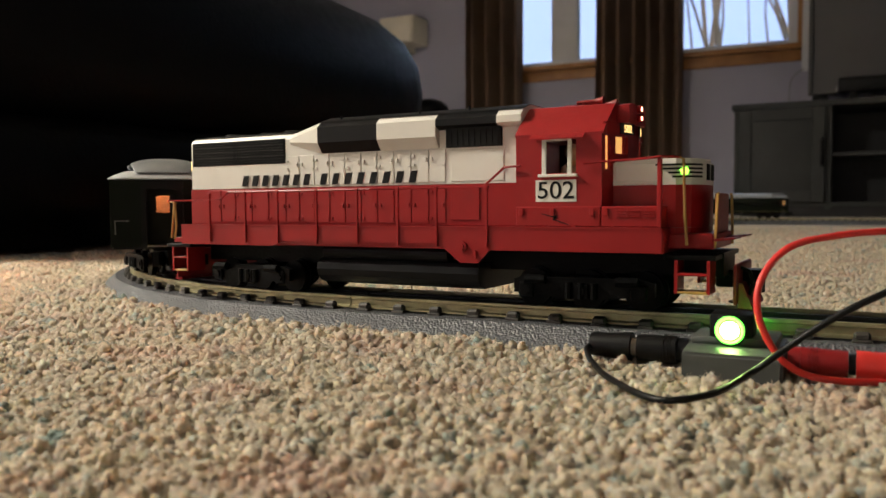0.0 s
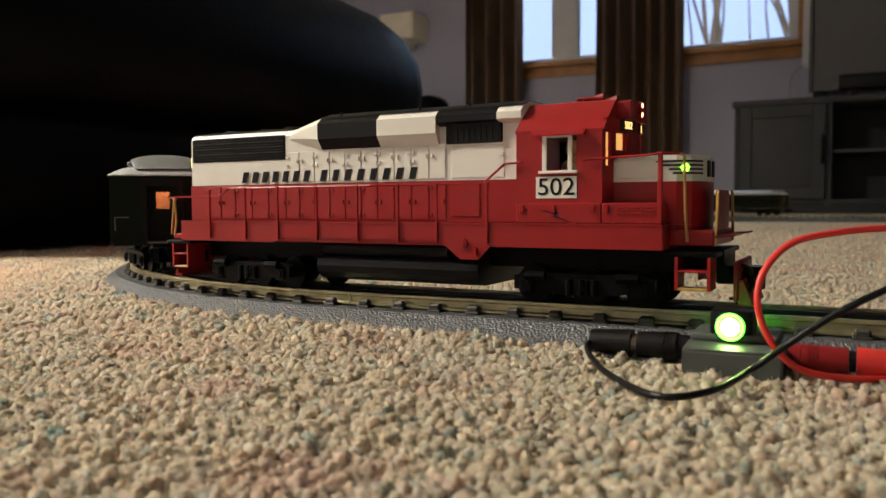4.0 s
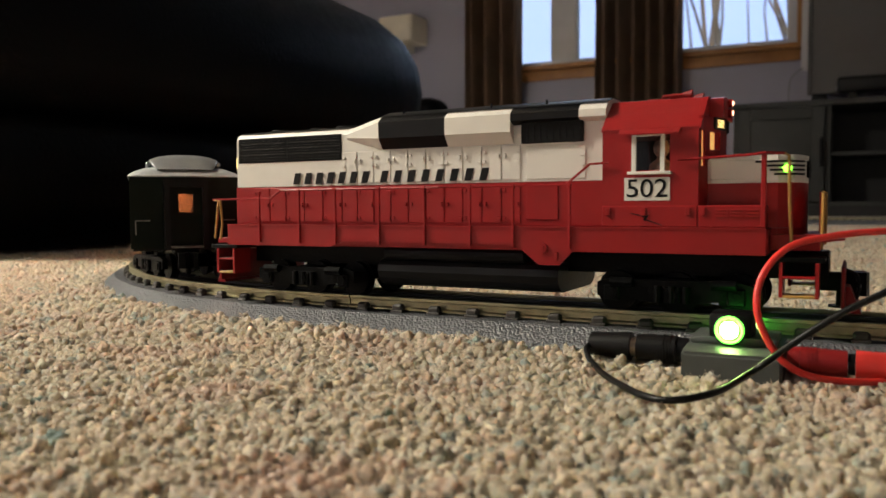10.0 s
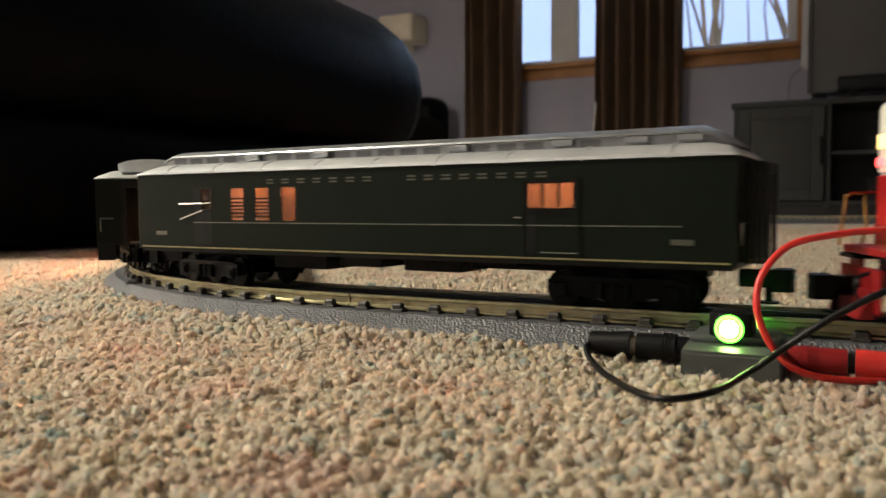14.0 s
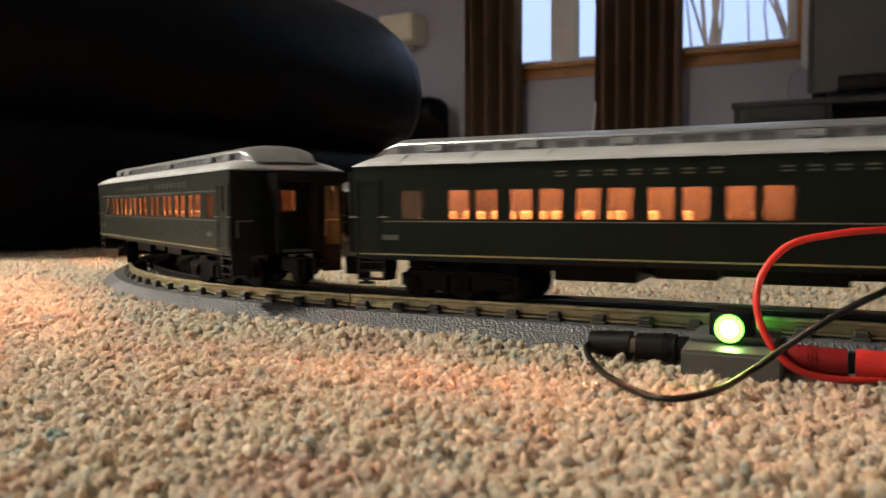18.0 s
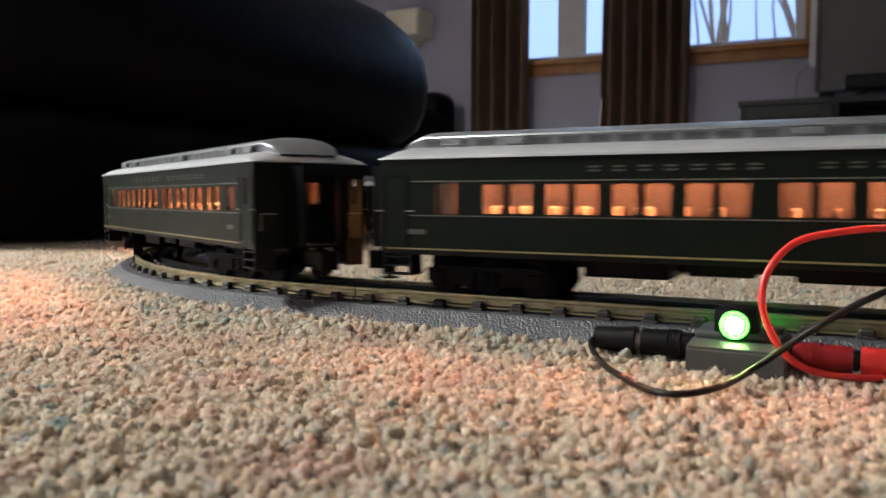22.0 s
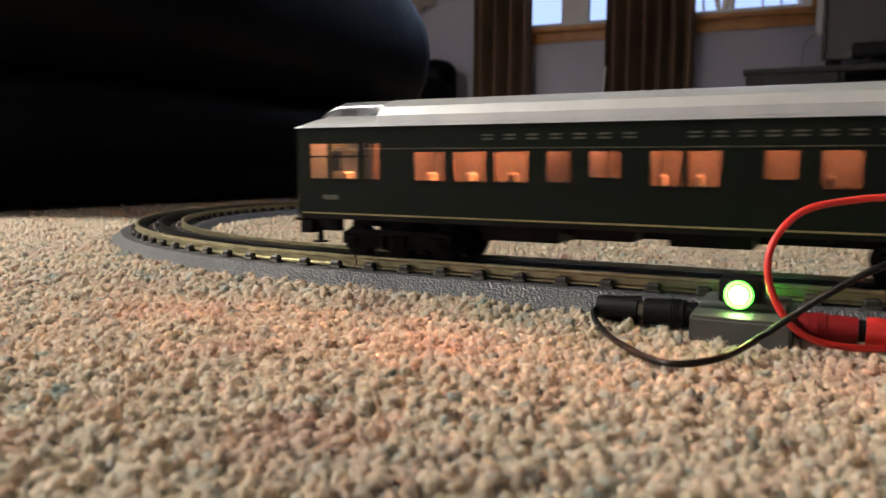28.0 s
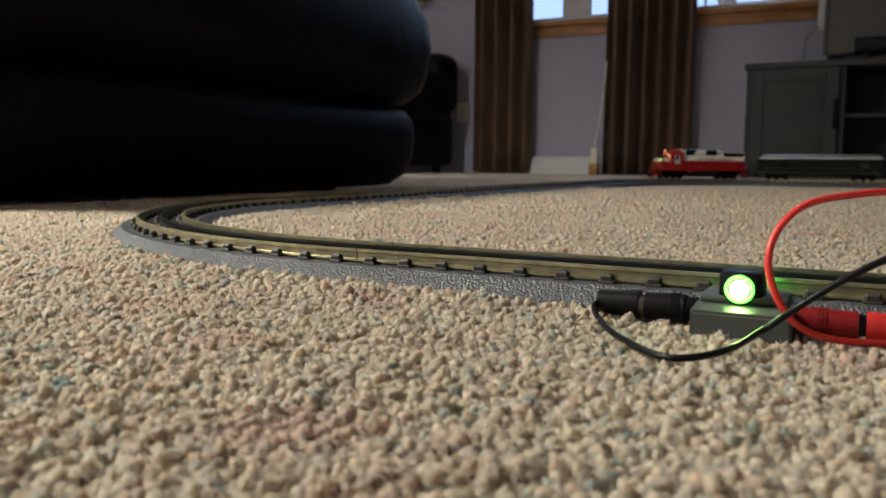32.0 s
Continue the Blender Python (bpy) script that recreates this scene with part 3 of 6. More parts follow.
def curtain(x0, x1, z0, z1, folds, seed):
    rnd = random.Random(seed)
    nx, nz = 90, 14
    bm = bmesh.new()
    ph = [rnd.uniform(-.5, .5) for _ in range(folds + 2)]
    grid = []
    for j in range(nz + 1):
        v = j / nz
        row = []
        for i in range(nx + 1):
            u = i / nx
            w = u * folds
            k = int(w)
            a = (w - k) + ph[k] * .12 * math.sin((w - k) * math.pi)
            depth = 0.066 * math.sin(a * math.tau) * (0.75 + 0.5 * v) + 0.008 * math.sin(u * 47 + ph[k] * 9)
            spread = 1 + 0.05 * (1 - v) * math.sin(3 * u + seed)
            row.append(bm.verts.new((x0 + (x1 - x0) * (0.5 + (u - .5) * spread), depth, z0 + (z1 - z0) * v)))
        grid.append(row)
    for a, b in zip(grid, grid[1:]):
        for i in range(nx):
            bm.faces.new((a[i], a[i + 1], b[i + 1], b[i]))
    bmesh.ops.solidify(bm, geom=bm.faces[:], thickness=0.003)
    ob = part("curtain", bm, CURTAIN, smooth=True, m=ROOM @ Matrix.Translation((0, WALL_Y - 0.10, 0)))
    return tagged(ob, "brown floor-length pleated window curtain", "curtain", "curtains at the windows")


def build_furniture():
    curtain(-2.165, -1.78, 0.004, 2.2, 4, 1)
    curtain(-1.325, -0.83, 0.004, 2.2, 6, 2)
    # black leather sofa with a rolled arm
    sofa = empty("sofa", ROOM)
    tagged(sofa, "black leather sofa with a fat rolled side", "sofa")
    lower = [(-0.965, .006), (-0.925, .03), (-0.905, .07), (-0.900, .12), (-0.905, .155), (-0.925, .178), (-1.9, .182), (-1.9, .006)]
    upper = [(-0.950, .179), (-0.905, .205), (-0.884, .25), (-0.876, .31), (-0.887, .375), (-0.925, .44), (-0.99, .495), (-1.09, .545), (-1.2, .59), (-1.35, .63), (-1.55, .65), (-1.75, .62), (-1.9, .55), (-1.9, .179)]

    def padded(profile, y0, y1, inset):
        bm = bmesh.new()
        rings = []
        cx = -1.4
        cz = sum(p[1] for p in profile) / len(profile)
        for y, k in ((y0, .90), (y0 + inset * .3, .97), (y0 + inset, 1.0), (y1 - inset, 1.0), (y1 - inset * .3, .975), (y1 - inset * .06, .94), (y1, .86)):
            rings.append([bm.verts.new((cx + (p - cx) * (1 - (1 - k) * .5), y, cz + (q - cz) * k)) for p, q in profile])
        n = len(profile)
        for a, b in zip(rings, rings[1:]):
            for i in range(n):
                bm.faces.new((a[i], a[(i + 1) % n], b[(i + 1) % n], b[i]))
        bm.faces.new(rings[0])
        bm.faces.new(rings[-1])
        return bm
    part("base", padded(lower, 0.47, 1.60, 0.10), LEATHER, sofa, smooth=True)
    part("arm", padded(upper, 0.45, 1.64, 0.16), LEATHER, sofa, "fat rolled leather arm", smooth=True)
    for y in (0.6, 1.42):
        for x in (-1.05, -1.8):
            part("foot", cyl(bmesh.new(), (x, y, -0.006), (x, y, .03), .03, 14, .036), BLACK, sofa)
    # dark armchair farther back
    chair = empty("armchair", ROOM)
    tagged(chair, "black leather armchair by the wall", "armchair")
    part("seat", bbox(-3.14, -2.26, 3.75, 4.45, .04, .36, bev=.05, seg=3), LEATHER, chair, smooth=True)
    part("arm", bbox(-2.44, -2.22, 3.70, 4.40, .30, .60, bev=.085, seg=4), LEATHER, chair, smooth=True)
    part("backrest", bbox(-3.14, -2.24, 4.25, 4.5, .36, .72, bev=.08, seg=4), LEATHER, chair, smooth=True)
    for x in (-3.04, -2.34):
        for y in (3.85, 4.35):
            part("foot", cyl(bmesh.new(), (x, y, -.006), (x, y, .05), .025, 12), BLACK, chair)
    # cream box on the wall
    sp = empty("wall_box", ROOM)
    tagged(sp, "cream plastic box mounted on the wall", "wall box")
    part("body", bbox(-2.73, -2.485, 4.42, WALL_Y - .003, 1.10, 1.272, bev=.010), CREAM_BOX, sp)
    part("cover", bbox(-2.722, -2.493, 4.405, 4.418, 1.108, 1.264, bev=.005), CREAM_BOX, sp)
    part("bracket", bbox(-2.63, -2.58, 4.5, WALL_Y - .003, 1.06, 1.098, bev=.004), CREAM_BOX, sp)
    # outlet
    ou = empty("wall_outlet", ROOM @ Matrix.Translation((-2.295, WALL_Y - .002, .38)))
    tagged(ou, "ivory wall outlet plate", "outlet")
    part("plate", bbox(-.038, .038, -.006, 0, -.06, .06, bev=.003), CREAM_BOX, ou)
    for z in (-.025, .025):
        part("socket", bbox(-.016, .016, -.0085, -.0062, z - .013, z + .013, bev=.001), VINYL, ou)
    # floor register
    re = empty("wall_register", ROOM)
    tagged(re, "white slanted heating register at the wall foot", "register")
    bm = bmesh.new()
    prism(bm, [(4.52, -.004), (WALL_Y - .002, -.004), (WALL_Y - .002, .10), (4.58, .10)], "x", -1.792, -1.395)
    bmesh.ops.bevel(bm, geom=bm.edges[:], offset=.004, segments=1, affect="EDGES")
    part("housing", bm, VINYL, re)
    for i in range(5):
        part("slat", bbox(-1.762, -1.425, 4.524 + i * .011, 4.529 + i * .011, .012 + i * .018, .020 + i * .018), VINYL, re)
    # hanging cord with a plug
    cord = empty("hanging_cord", ROOM)
    tagged(cord, "thin white cord hanging beside the curtain", "cord")
    part("cord", tube(bmesh.new(), smooth_line([(-1.318, 4.49, .64), (-1.325, 4.48, .50), (-1.34, 4.47, .32), (-1.365, 4.46, .15)]), .006, 8), VINYL, cord, smooth=True)
    part("plug", bbox(-1.385, -1.345, 4.44, 4.48, .06, .15, bev=.008), CREAM_BOX, cord)
    part("foot", bbox(-1.39, -1.34, 4.43, 4.49, -.005, .058, bev=.005), OAK, cord)
    build_tv()


def build_tv():
    st = empty("tv_stand", ROOM)
    tagged(st, "grey painted low television stand with open black shelves", "tv stand")
    x0, x1, y0, y1, top = -0.520, 1.25, 4.15, 4.58, .545
    part("top", bbox(x0 - .012, x1 + .012, y0 - .012, y1, top - .028, top, bev=.004), STAND, st)
    part("side_panel", bbox(x0, x0 + .025, y0, y1, .0, top - .029, bev=.002), STAND, st)
    part("side_panel", bbox(x1 - .025, x1, y0, y1, .0, top - .029, bev=.002), STAND, st)
    part("divider", bbox(-0.113, -0.088, y0 + .005, y1, .03, top - .029), STAND, st)
    part("divider", bbox(0.80, 0.825, y0 + .005, y1, .03, top - .029), STAND, st)
    part("back_panel", bbox(x0 + .026, x1 - .026, y1 - .012, y1, .03, top - .029), STAND_INSIDE, st, "black back board")
    part("plinth", bbox(x0 + .03, x1 - .03, y0 + .02, y0 + .04, -.004, .045), STAND_INSIDE, st)
    part("bottom", bbox(x0 + .026, x1 - .026, y0 + .004, y1 - .013, .046, .064), STAND, st)
    part("shelf", bbox(-0.087, 0.799, y0 + .03, y1 - .013, .283, .299, bev=.002), STAND, st, "open middle shelf")
    for a, b in ((x0 + .027, -0.114), (0.826, x1 - .027)):
        d = part("door", bbox(a, b, y0 - .018, y0 - .001, .066, top - .032, bev=.003), STAND, st)
        bm = bmesh.new()
        for p0, p1, q0, q1 in ((a, a + .055, .066, top - .032), (b - .055, b, .066, top - .032), (a + .055, b - .055, .066, .121), (a + .055, b - .055, top - .087, top - .032)):
            box(bm, p0, p1, y0 - .026, y0 - .0185, q0, q1, .002, 1)
        part("door_frame", bm, STAND, d)
        hx = b - .012 if a < 0 else a + .012
        part("handle", tube(bmesh.new(), [(hx, y0 - .027, .235), (hx, y0 - .045, .24), (hx, y0 - .045, .357), (hx, y0 - .027, .362)], .0075, 8), BLACK, d, "black bar handle")
    tv = empty("television", ROOM)
    tagged(tv, "flat television on the stand, screen painted grey for reflected light", "television")
    part("screen", bbox(-.185, 1.05, 4.388, 4.40, .616, 1.30, bev=.003), SCREEN, tv)
    bm = bmesh.new()
    for a in ((-.204, -.1855, .60, 1.325), (1.0505, 1.075, .60, 1.325), (-.185, 1.05, .60, .6155), (-.185, 1.05, 1.3005, 1.325)):
        box(bm, a[0], a[1], 4.375, 4.42, a[2], a[3], .004)
    part("bezel", bm, SCREEN, tv)
    part("back_cover", bbox(-.17, 1.055, 4.4205, 4.46, .60, 1.30, bev=.01), BLACK, tv)
    for x in (-.146, .98):
        part("foot", bbox(x - .034, x + .034, 4.30, 4.46, top, top + .042, bev=.004), BLACK, tv)
        part("neck", bbox(x - .02, x + .02, 4.40, 4.44, top + .043, .60), BLACK, tv)
    sb = empty("soundbar", ROOM)
    tagged(sb, "long black soundbar on the stand", "soundbar")
    part("body", bbox(-.066, .95, 4.17, 4.27, top + .032, top + .102, bev=.010), BLACK, sb)
    for x in (0, .88):
        part("foot", bbox(x - .02, x + .02, 4.18, 4.26, top, top + .031, bev=.003), BLACK, sb)
    part("end_cap", cyl(bmesh.new(), (-.076, 4.20, top + .052), (-.067, 4.20, top + .052), .013, 16), SILVER, sb, "silver end cap")
    tube_pts = smooth_line([(-.232, 4.53, .757), (-.262, 4.53, .735), (-.292, 4.535, .70), (-.300, 4.54, .62), (-.300, 4.55, .50)])
    bl = empty("window_blind", ROOM)
    tagged(bl, "narrow white end of a blind hanging beside the window", "blind")
    part("slat", prism(bmesh.new(), [(-.243, .757), (-.206, .757), (-.198, 2.05), (-.236, 2.05)], "y", 4.535, 4.549), VINYL, bl)
    part("bottom_rail", bbox(-.244, -.205, 4.533, 4.551, .745, .7565, bev=.003), VINYL, bl)
    c = empty("blind_cord", ROOM)
    tagged(c, "grey cord hanging from the blind beside the television", "cord")
    part("cord", tube(bmesh.new(), tube_pts, .0035, 8), SILVER, c, smooth=True)


def ico(sub):
    bm = bmesh.new()
    bmesh.ops.create_icosphere(bm, subdivisions=sub, radius=1.0)
    v = np.array([q.co[:] for q in bm.verts])
    f = np.array([[q.index for q in p.verts] for p in bm.faces])
    bm.free()
    return v, f


def on_track_bed(x, y):
    """Distance from the middle of the track bed of the near legs."""
    ex, ey = (x - START.x) * U.x + (y - START.y) * U.y, (x - START.x) * N.x + (y - START.y) * N.y
    # rounded rectangle, inside coordinates
    qx = np.abs(ex - NEAR / 2) - NEAR / 2
    qy = np.abs(ey - CURVE - SIDE / 2) - SIDE / 2
    d = np.where((qx > 0) & (qy > 0), np.hypot(np.maximum(qx, 0), np.maximum(qy, 0)), np.maximum(qx, qy))
    return np.abs(d - CURVE)


def pile(name, x, y, size, sub, seed, fibres=0):
    """Yarn tufts of cut pile: short twisted clumps, one mesh."""
    rg = np.random.default_rng(seed)
    n = len(x)
    v, f = ico(sub)
    nv = len(v)
    sc = size * np.stack([rg.uniform(.70, 1.12, n), rg.uniform(.70, 1.12, n), rg.uniform(.85, 1.40, n)], 1)
    ang = rg.uniform(0, math.tau, n)
    tilt = rg.normal(0, .55, n)
    tdir = rg.uniform(0, math.tau, n)
    P = v[None] * sc[:, None] * rg.uniform(.70, 1.22, (n, nv, 1))
    # lumps on each tuft
    ph = rg.uniform(0, 6.28, (n, 1, 3))
    P = P * (1 + .20 * np.sin(v[None] * 4.2 + ph).prod(2, keepdims=True) + .10 * np.sin(v[None, :, :1] * 7 + v[None, :, 2:] * 6 + ph[:, :, :1]))
    c, s = np.cos(ang)[:, None], np.sin(ang)[:, None]
    X, Y, Z = P[..., 0] * c - P[..., 1] * s, P[..., 0] * s + P[..., 1] * c, P[..., 2]
    ct, st, cd, sd = np.cos(tilt)[:, None], np.sin(tilt)[:, None], np.cos(tdir)[:, None], np.sin(tdir)[:, None]
    a = X * cd + Y * sd
    b = -X * sd + Y * cd
    a, Z = a * ct + Z * st, -a * st + Z * ct
    X, Y = a * cd - b * sd, a * sd + b * cd
    swell = np.sin(x * 210 + 2.1 * np.sin(y * 160)) * np.sin(y * 240 + 1.7 * np.sin(x * 130)) + .6 * np.sin(x * 90 + y * 70) * np.sin(y * 110 - x * 40)
    d = on_track_bed(x, y)
    # the pile stands up beside the pressed-in track bed
    z0 = -.0020 + .0008 * swell + rg.normal(0, .0009, n) + .0029 * np.clip((.075 - d) / .03, 0, 1) * np.clip((.035 - x) / .02, .25, 1)
    co = np.stack([X + x[:, None], Y + y[:, None], Z + z0[:, None]], 2).reshape(-1, 3)
    tris = (f[None] + (np.arange(n) * nv)[:, None, None]).reshape(-1, 3)
    if fibres:
        # loose fibre ends that stand out of each tuft
        k = n * fibres
        r = lambda *q: np.repeat(np.stack(q, 1), fibres, 0)
        base = r(x, y, z0) + np.concatenate([rg.normal(0, size * .5, (k, 2)), rg.uniform(.1, 1.05, (k, 1)) * size], 1)
        out = np.concatenate([rg.normal(0, .75, (k, 2)), rg.uniform(-.1, .7, (k, 1))], 1)
        out /= np.linalg.norm(out, axis=1, keepdims=True)
        side = np.cross(out, rg.normal(0, 1, (k, 3)))
        side /= np.linalg.norm(side, axis=1, keepdims=True) + 1e-9
        ln = size * rg.uniform(.35, .85, (k, 1))
        w = size * .07
        mid = base + out * ln * .6 + side * rg.normal(0, .25, (k, 1)) * ln
        tip = base + out * ln + side * rg.normal(0, .5, (k, 1)) * ln
        up = np.cross(side, out)
        fv = np.stack([base - up * w, base + up * w, mid + up * w, mid - up * w, tip], 1).reshape(-1, 3)
        ft = np.array([[0, 1, 2], [0, 2, 3], [3, 2, 4]])
        tris = np.concatenate([tris, (ft[None] + len(co) + (np.arange(k) * 5)[:, None, None]).reshape(-1, 3)])
        co = np.concatenate([co, fv])
    me = bpy.data.meshes.new(name)
    me.vertices.add(len(co))
    me.vertices.foreach_set("co", co.ravel())
    me.loops.add(tris.size)
    me.loops.foreach_set("vertex_index", tris.ravel().astype(np.int32))
    me.polygons.add(len(tris))
    me.polygons.foreach_set("loop_start", np.arange(0, tris.size, 3, dtype=np.int32))
    me.polygons.foreach_set("loop_total", np.full(len(tris), 3, dtype=np.int32))
    me.update()
    me.polygons.foreach_set("use_smooth", np.ones(len(tris), dtype=bool))
    me.materials.append(CARPET_TUFT)
    return tagged(new(name, me), "tufts of beige flecked cut-pile carpet", "carpet", kind="stuff")


def scatter(x0, x1, y0, y1, pitch, seed, keep):
    rg = np.random.default_rng(seed)
    gx, gy = np.meshgrid(np.arange(x0, x1, pitch), np.arange(y0, y1, pitch))
    x = gx.ravel() + rg.uniform(-.48, .48, gx.size) * pitch
    y = gy.ravel() + rg.uniform(-.48, .48, gx.size) * pitch
    k = keep(x, y) & (on_track_bed(x, y) > .0355)
    return x[k], y[k]


def build_carpet():
    wide = lambda x, y, m: np.abs(x) < y * .60 + m
    x, y = scatter(-.34, .34, .13, .36, .0026, 5, lambda x, y: wide(x, y, .02) & (y < .36))
    pile("carpet_pile", x, y, .0022, 2, 1, 10)
    x, y = scatter(-.62, .62, .36, .95, .0037, 6, lambda x, y: wide(x, y, .02) & (y >= .36))
    pile("carpet_pile", x, y, .0029, 1, 2, 5)
    x, y = scatter(-1.0, 1.3, .95, 1.9, .0062, 7, lambda x, y: wide(x, y, .02) & (x * U.x + y * U.y > -.93))
    pile("carpet_pile", x, y, .0040, 1, 3)

# ---- power terminal, plugs and wires beside the track ----


def build_power():
    # frame of the near straight: along the rails, across (positive towards the camera side), up
    c = START - U * 0.0
    M = Matrix.Translation((c.x, c.y, 0)) @ Matrix.Rotation(radians(ROOM_TURN), 4, "Z")
    e = START.x * U.x + START.y * U.y
    x0 = -0.0513 - e
    term = empty("power_terminal", M)
    tagged(term, "grey plastic track power terminal with a green light", "track terminal")
    y_edge = -0.0655
    bm = bmesh.new()
    prism(bm, [(y_edge, -.004), (y_edge, .0088), (y_edge + .003, .0100), (-.040, .0108), (-.031, .0104), (-.031, -.004)], "x", x0, x0 + .0325)
    bmesh.ops.bevel(bm, geom=bm.edges[:], offset=.0009, segments=2, affect="EDGES")
    part("base", bm, BOX_GREY, term)
    part("raised_block", bbox(x0 + .001, x0 + .030, -.054, -.032, .0102, .0132, bev=.001), BOX_GREY, term)
    lx = x0 + .0146
    part("light_housing", bbox(lx - .0072, lx + .0072, -.0535, -.040, .0100, .0215, bev=.0012), BLACK, term, "black light housing")
    bm = bmesh.new()
    # a ring round a dimmer lens
    rim = [(.0038, -.0565), (.0046, -.0568), (.0050, -.0560), (.0050, -.0536), (.0038, -.0536)]
    rings = [[bm.verts.new((lx + r * math.cos(k * math.tau / 28), y, .0160 + r * math.sin(k * math.tau / 28))) for r, y in rim] for k in range(28)]
    for a, b in zip(rings, rings[1:] + rings[:1]):
        for k in range(5):
            bm.faces.new((a[k], a[(k + 1) % 5], b[(k + 1) % 5], b[k]))
    part("lens_ring", bm, LED_RING, term, "glowing green lens", smooth=False)
    bm = bmesh.new()
    cyl(bm, (lx, -.0536, .0160), (lx, -.0562, .0160), .0037, 24, .0035)
    part("lens", bm, LED_DIM, term, "green lens")
    bm = bmesh.new()
    cyl(bm, (lx, -.0563, .0160), (lx, -.0572, .0160), .0031, 24, .0022)
    part("lamp_core", bm, LED_CORE, term, "bright lamp core")
    bm = bmesh.new()
    for r in (.0052,):
        for k in range(28):
            a, b = k * math.tau / 28, (k + 1) * math.tau / 28
            cyl(bm, (lx + r * math.cos(a), -.0555, .0160 + r * math.sin(a)), (lx + r * math.cos(b), -.0555, .0160 + r * math.sin(b)), .0005, 6)
    part("lens_rim", bm, BLACK, term)
    # added unseen disc, throws green spill light back onto the trucks
    part("rear_lens", cyl(bmesh.new(), (lx, -.0399, .0165), (lx, -.0392, .0165), .0036, 20), LED_SPILL, term, "added glowing disc for green light spilling to the rear")
    # plugs
    zc = .0062
    for name, mat, s, xs, label in (("black_plug", WIRE_BLACK, -1, x0 - .0005, "black banana plug in the terminal"), ("red_plug", WIRE_RED, 1, x0 + .0330, "red banana plug in the terminal")):
        pl = empty("banana_plug", M @ Matrix.Translation((xs, -.0475 if s < 0 else -.0500, zc)))
        tagged(pl, label, "plug", "plugs in the terminal")
        part("collar", cyl(bmesh.new(), (0, 0, 0), (s * .004, 0, 0), .0046, 20), BLACK if s < 0 else RED_DARK, pl)
        bm = bmesh.new()
        r = .0053 if s < 0 else .0048
        cyl(bm, (s * .0041, 0, 0), (s * .0185, 0, 0), r, 22, r - .0004)
        for k in range(3):
            cyl(bm, (s * (.006 + k * .0012), 0, 0), (s * (.0066 + k * .0012), 0, 0), r + .0002, 22)
        part("sleeve", bm, mat if s < 0 else RED_DARK, pl)
        part("neck", cyl(bmesh.new(), (s * .0186, 0, 0), (s * .0208, 0, 0), .0036, 18), STEEL if s < 0 else BLACK, pl, "metal neck")
        part("cap", cyl(bmesh.new(), (s * .0209, 0, 0), (s * .0365, 0, 0), r + .0001, 22, .0044), mat, pl)
    bw = [(.0590, .3035, .0062), (.0545, .298, .0055), (.0545, .2860, .0022), (.0557, .2576, .0022), (.0628, .229, .0028), (.0789, .2299, .0042), (.0983, .250, .0060), (.1077, .243, .0161), (.119, .238, .0255), (.1322, .235, .0331), (.1625, .235, .0451), (.26, .20, .05), (.40, .05, .02), (.55, -.3, .002)]
    w = part("wire", tube(bmesh.new(), smooth_line(bw, 8), .00112, 10), WIRE_BLACK, smooth=True)
    tagged(w, "thin black power wire lying on the carpet", "wire", "power wires")
    rw = [(.152, .2560, .0062), (.160, .2535, .0058), (.1560, .2520, .0022), (.1442, .2535, .0018), (.1265, .252, .0028), (.1136, .252, .0062), (.1061, .254, .0141), (.1027, .257, .0257), (.1058, .26, .0366), (.1155, .262, .0457), (.1314, .264, .0491), (.1491, .266, .0504), (.1864, .27, .051), (.30, .22, .04), (.42, .05, .012), (.57, -.3, .002)]
    w = part("wire", tube(bmesh.new(), smooth_line(rw, 8), .00120, 10), WIRE_RED, smooth=True)
    tagged(w, "thin red power wire looping above the track", "wire", "power wires")


# ---- rolling stock; vehicle meshes are drawn in millimetres, x forward, z above the rails ----
LOCO_MID = 32.0


def mm(name, bm, mat, parent, label="", smooth=False, dx=0.0):
    bmesh.ops.scale(bm, vec=(.001, .001, .001), verts=bm.verts[:])
    if dx:
        bmesh.ops.translate(bm, vec=(dx * .001, 0, 0), verts=bm.verts[:])
    return part(name, bm, mat, parent, label, smooth)


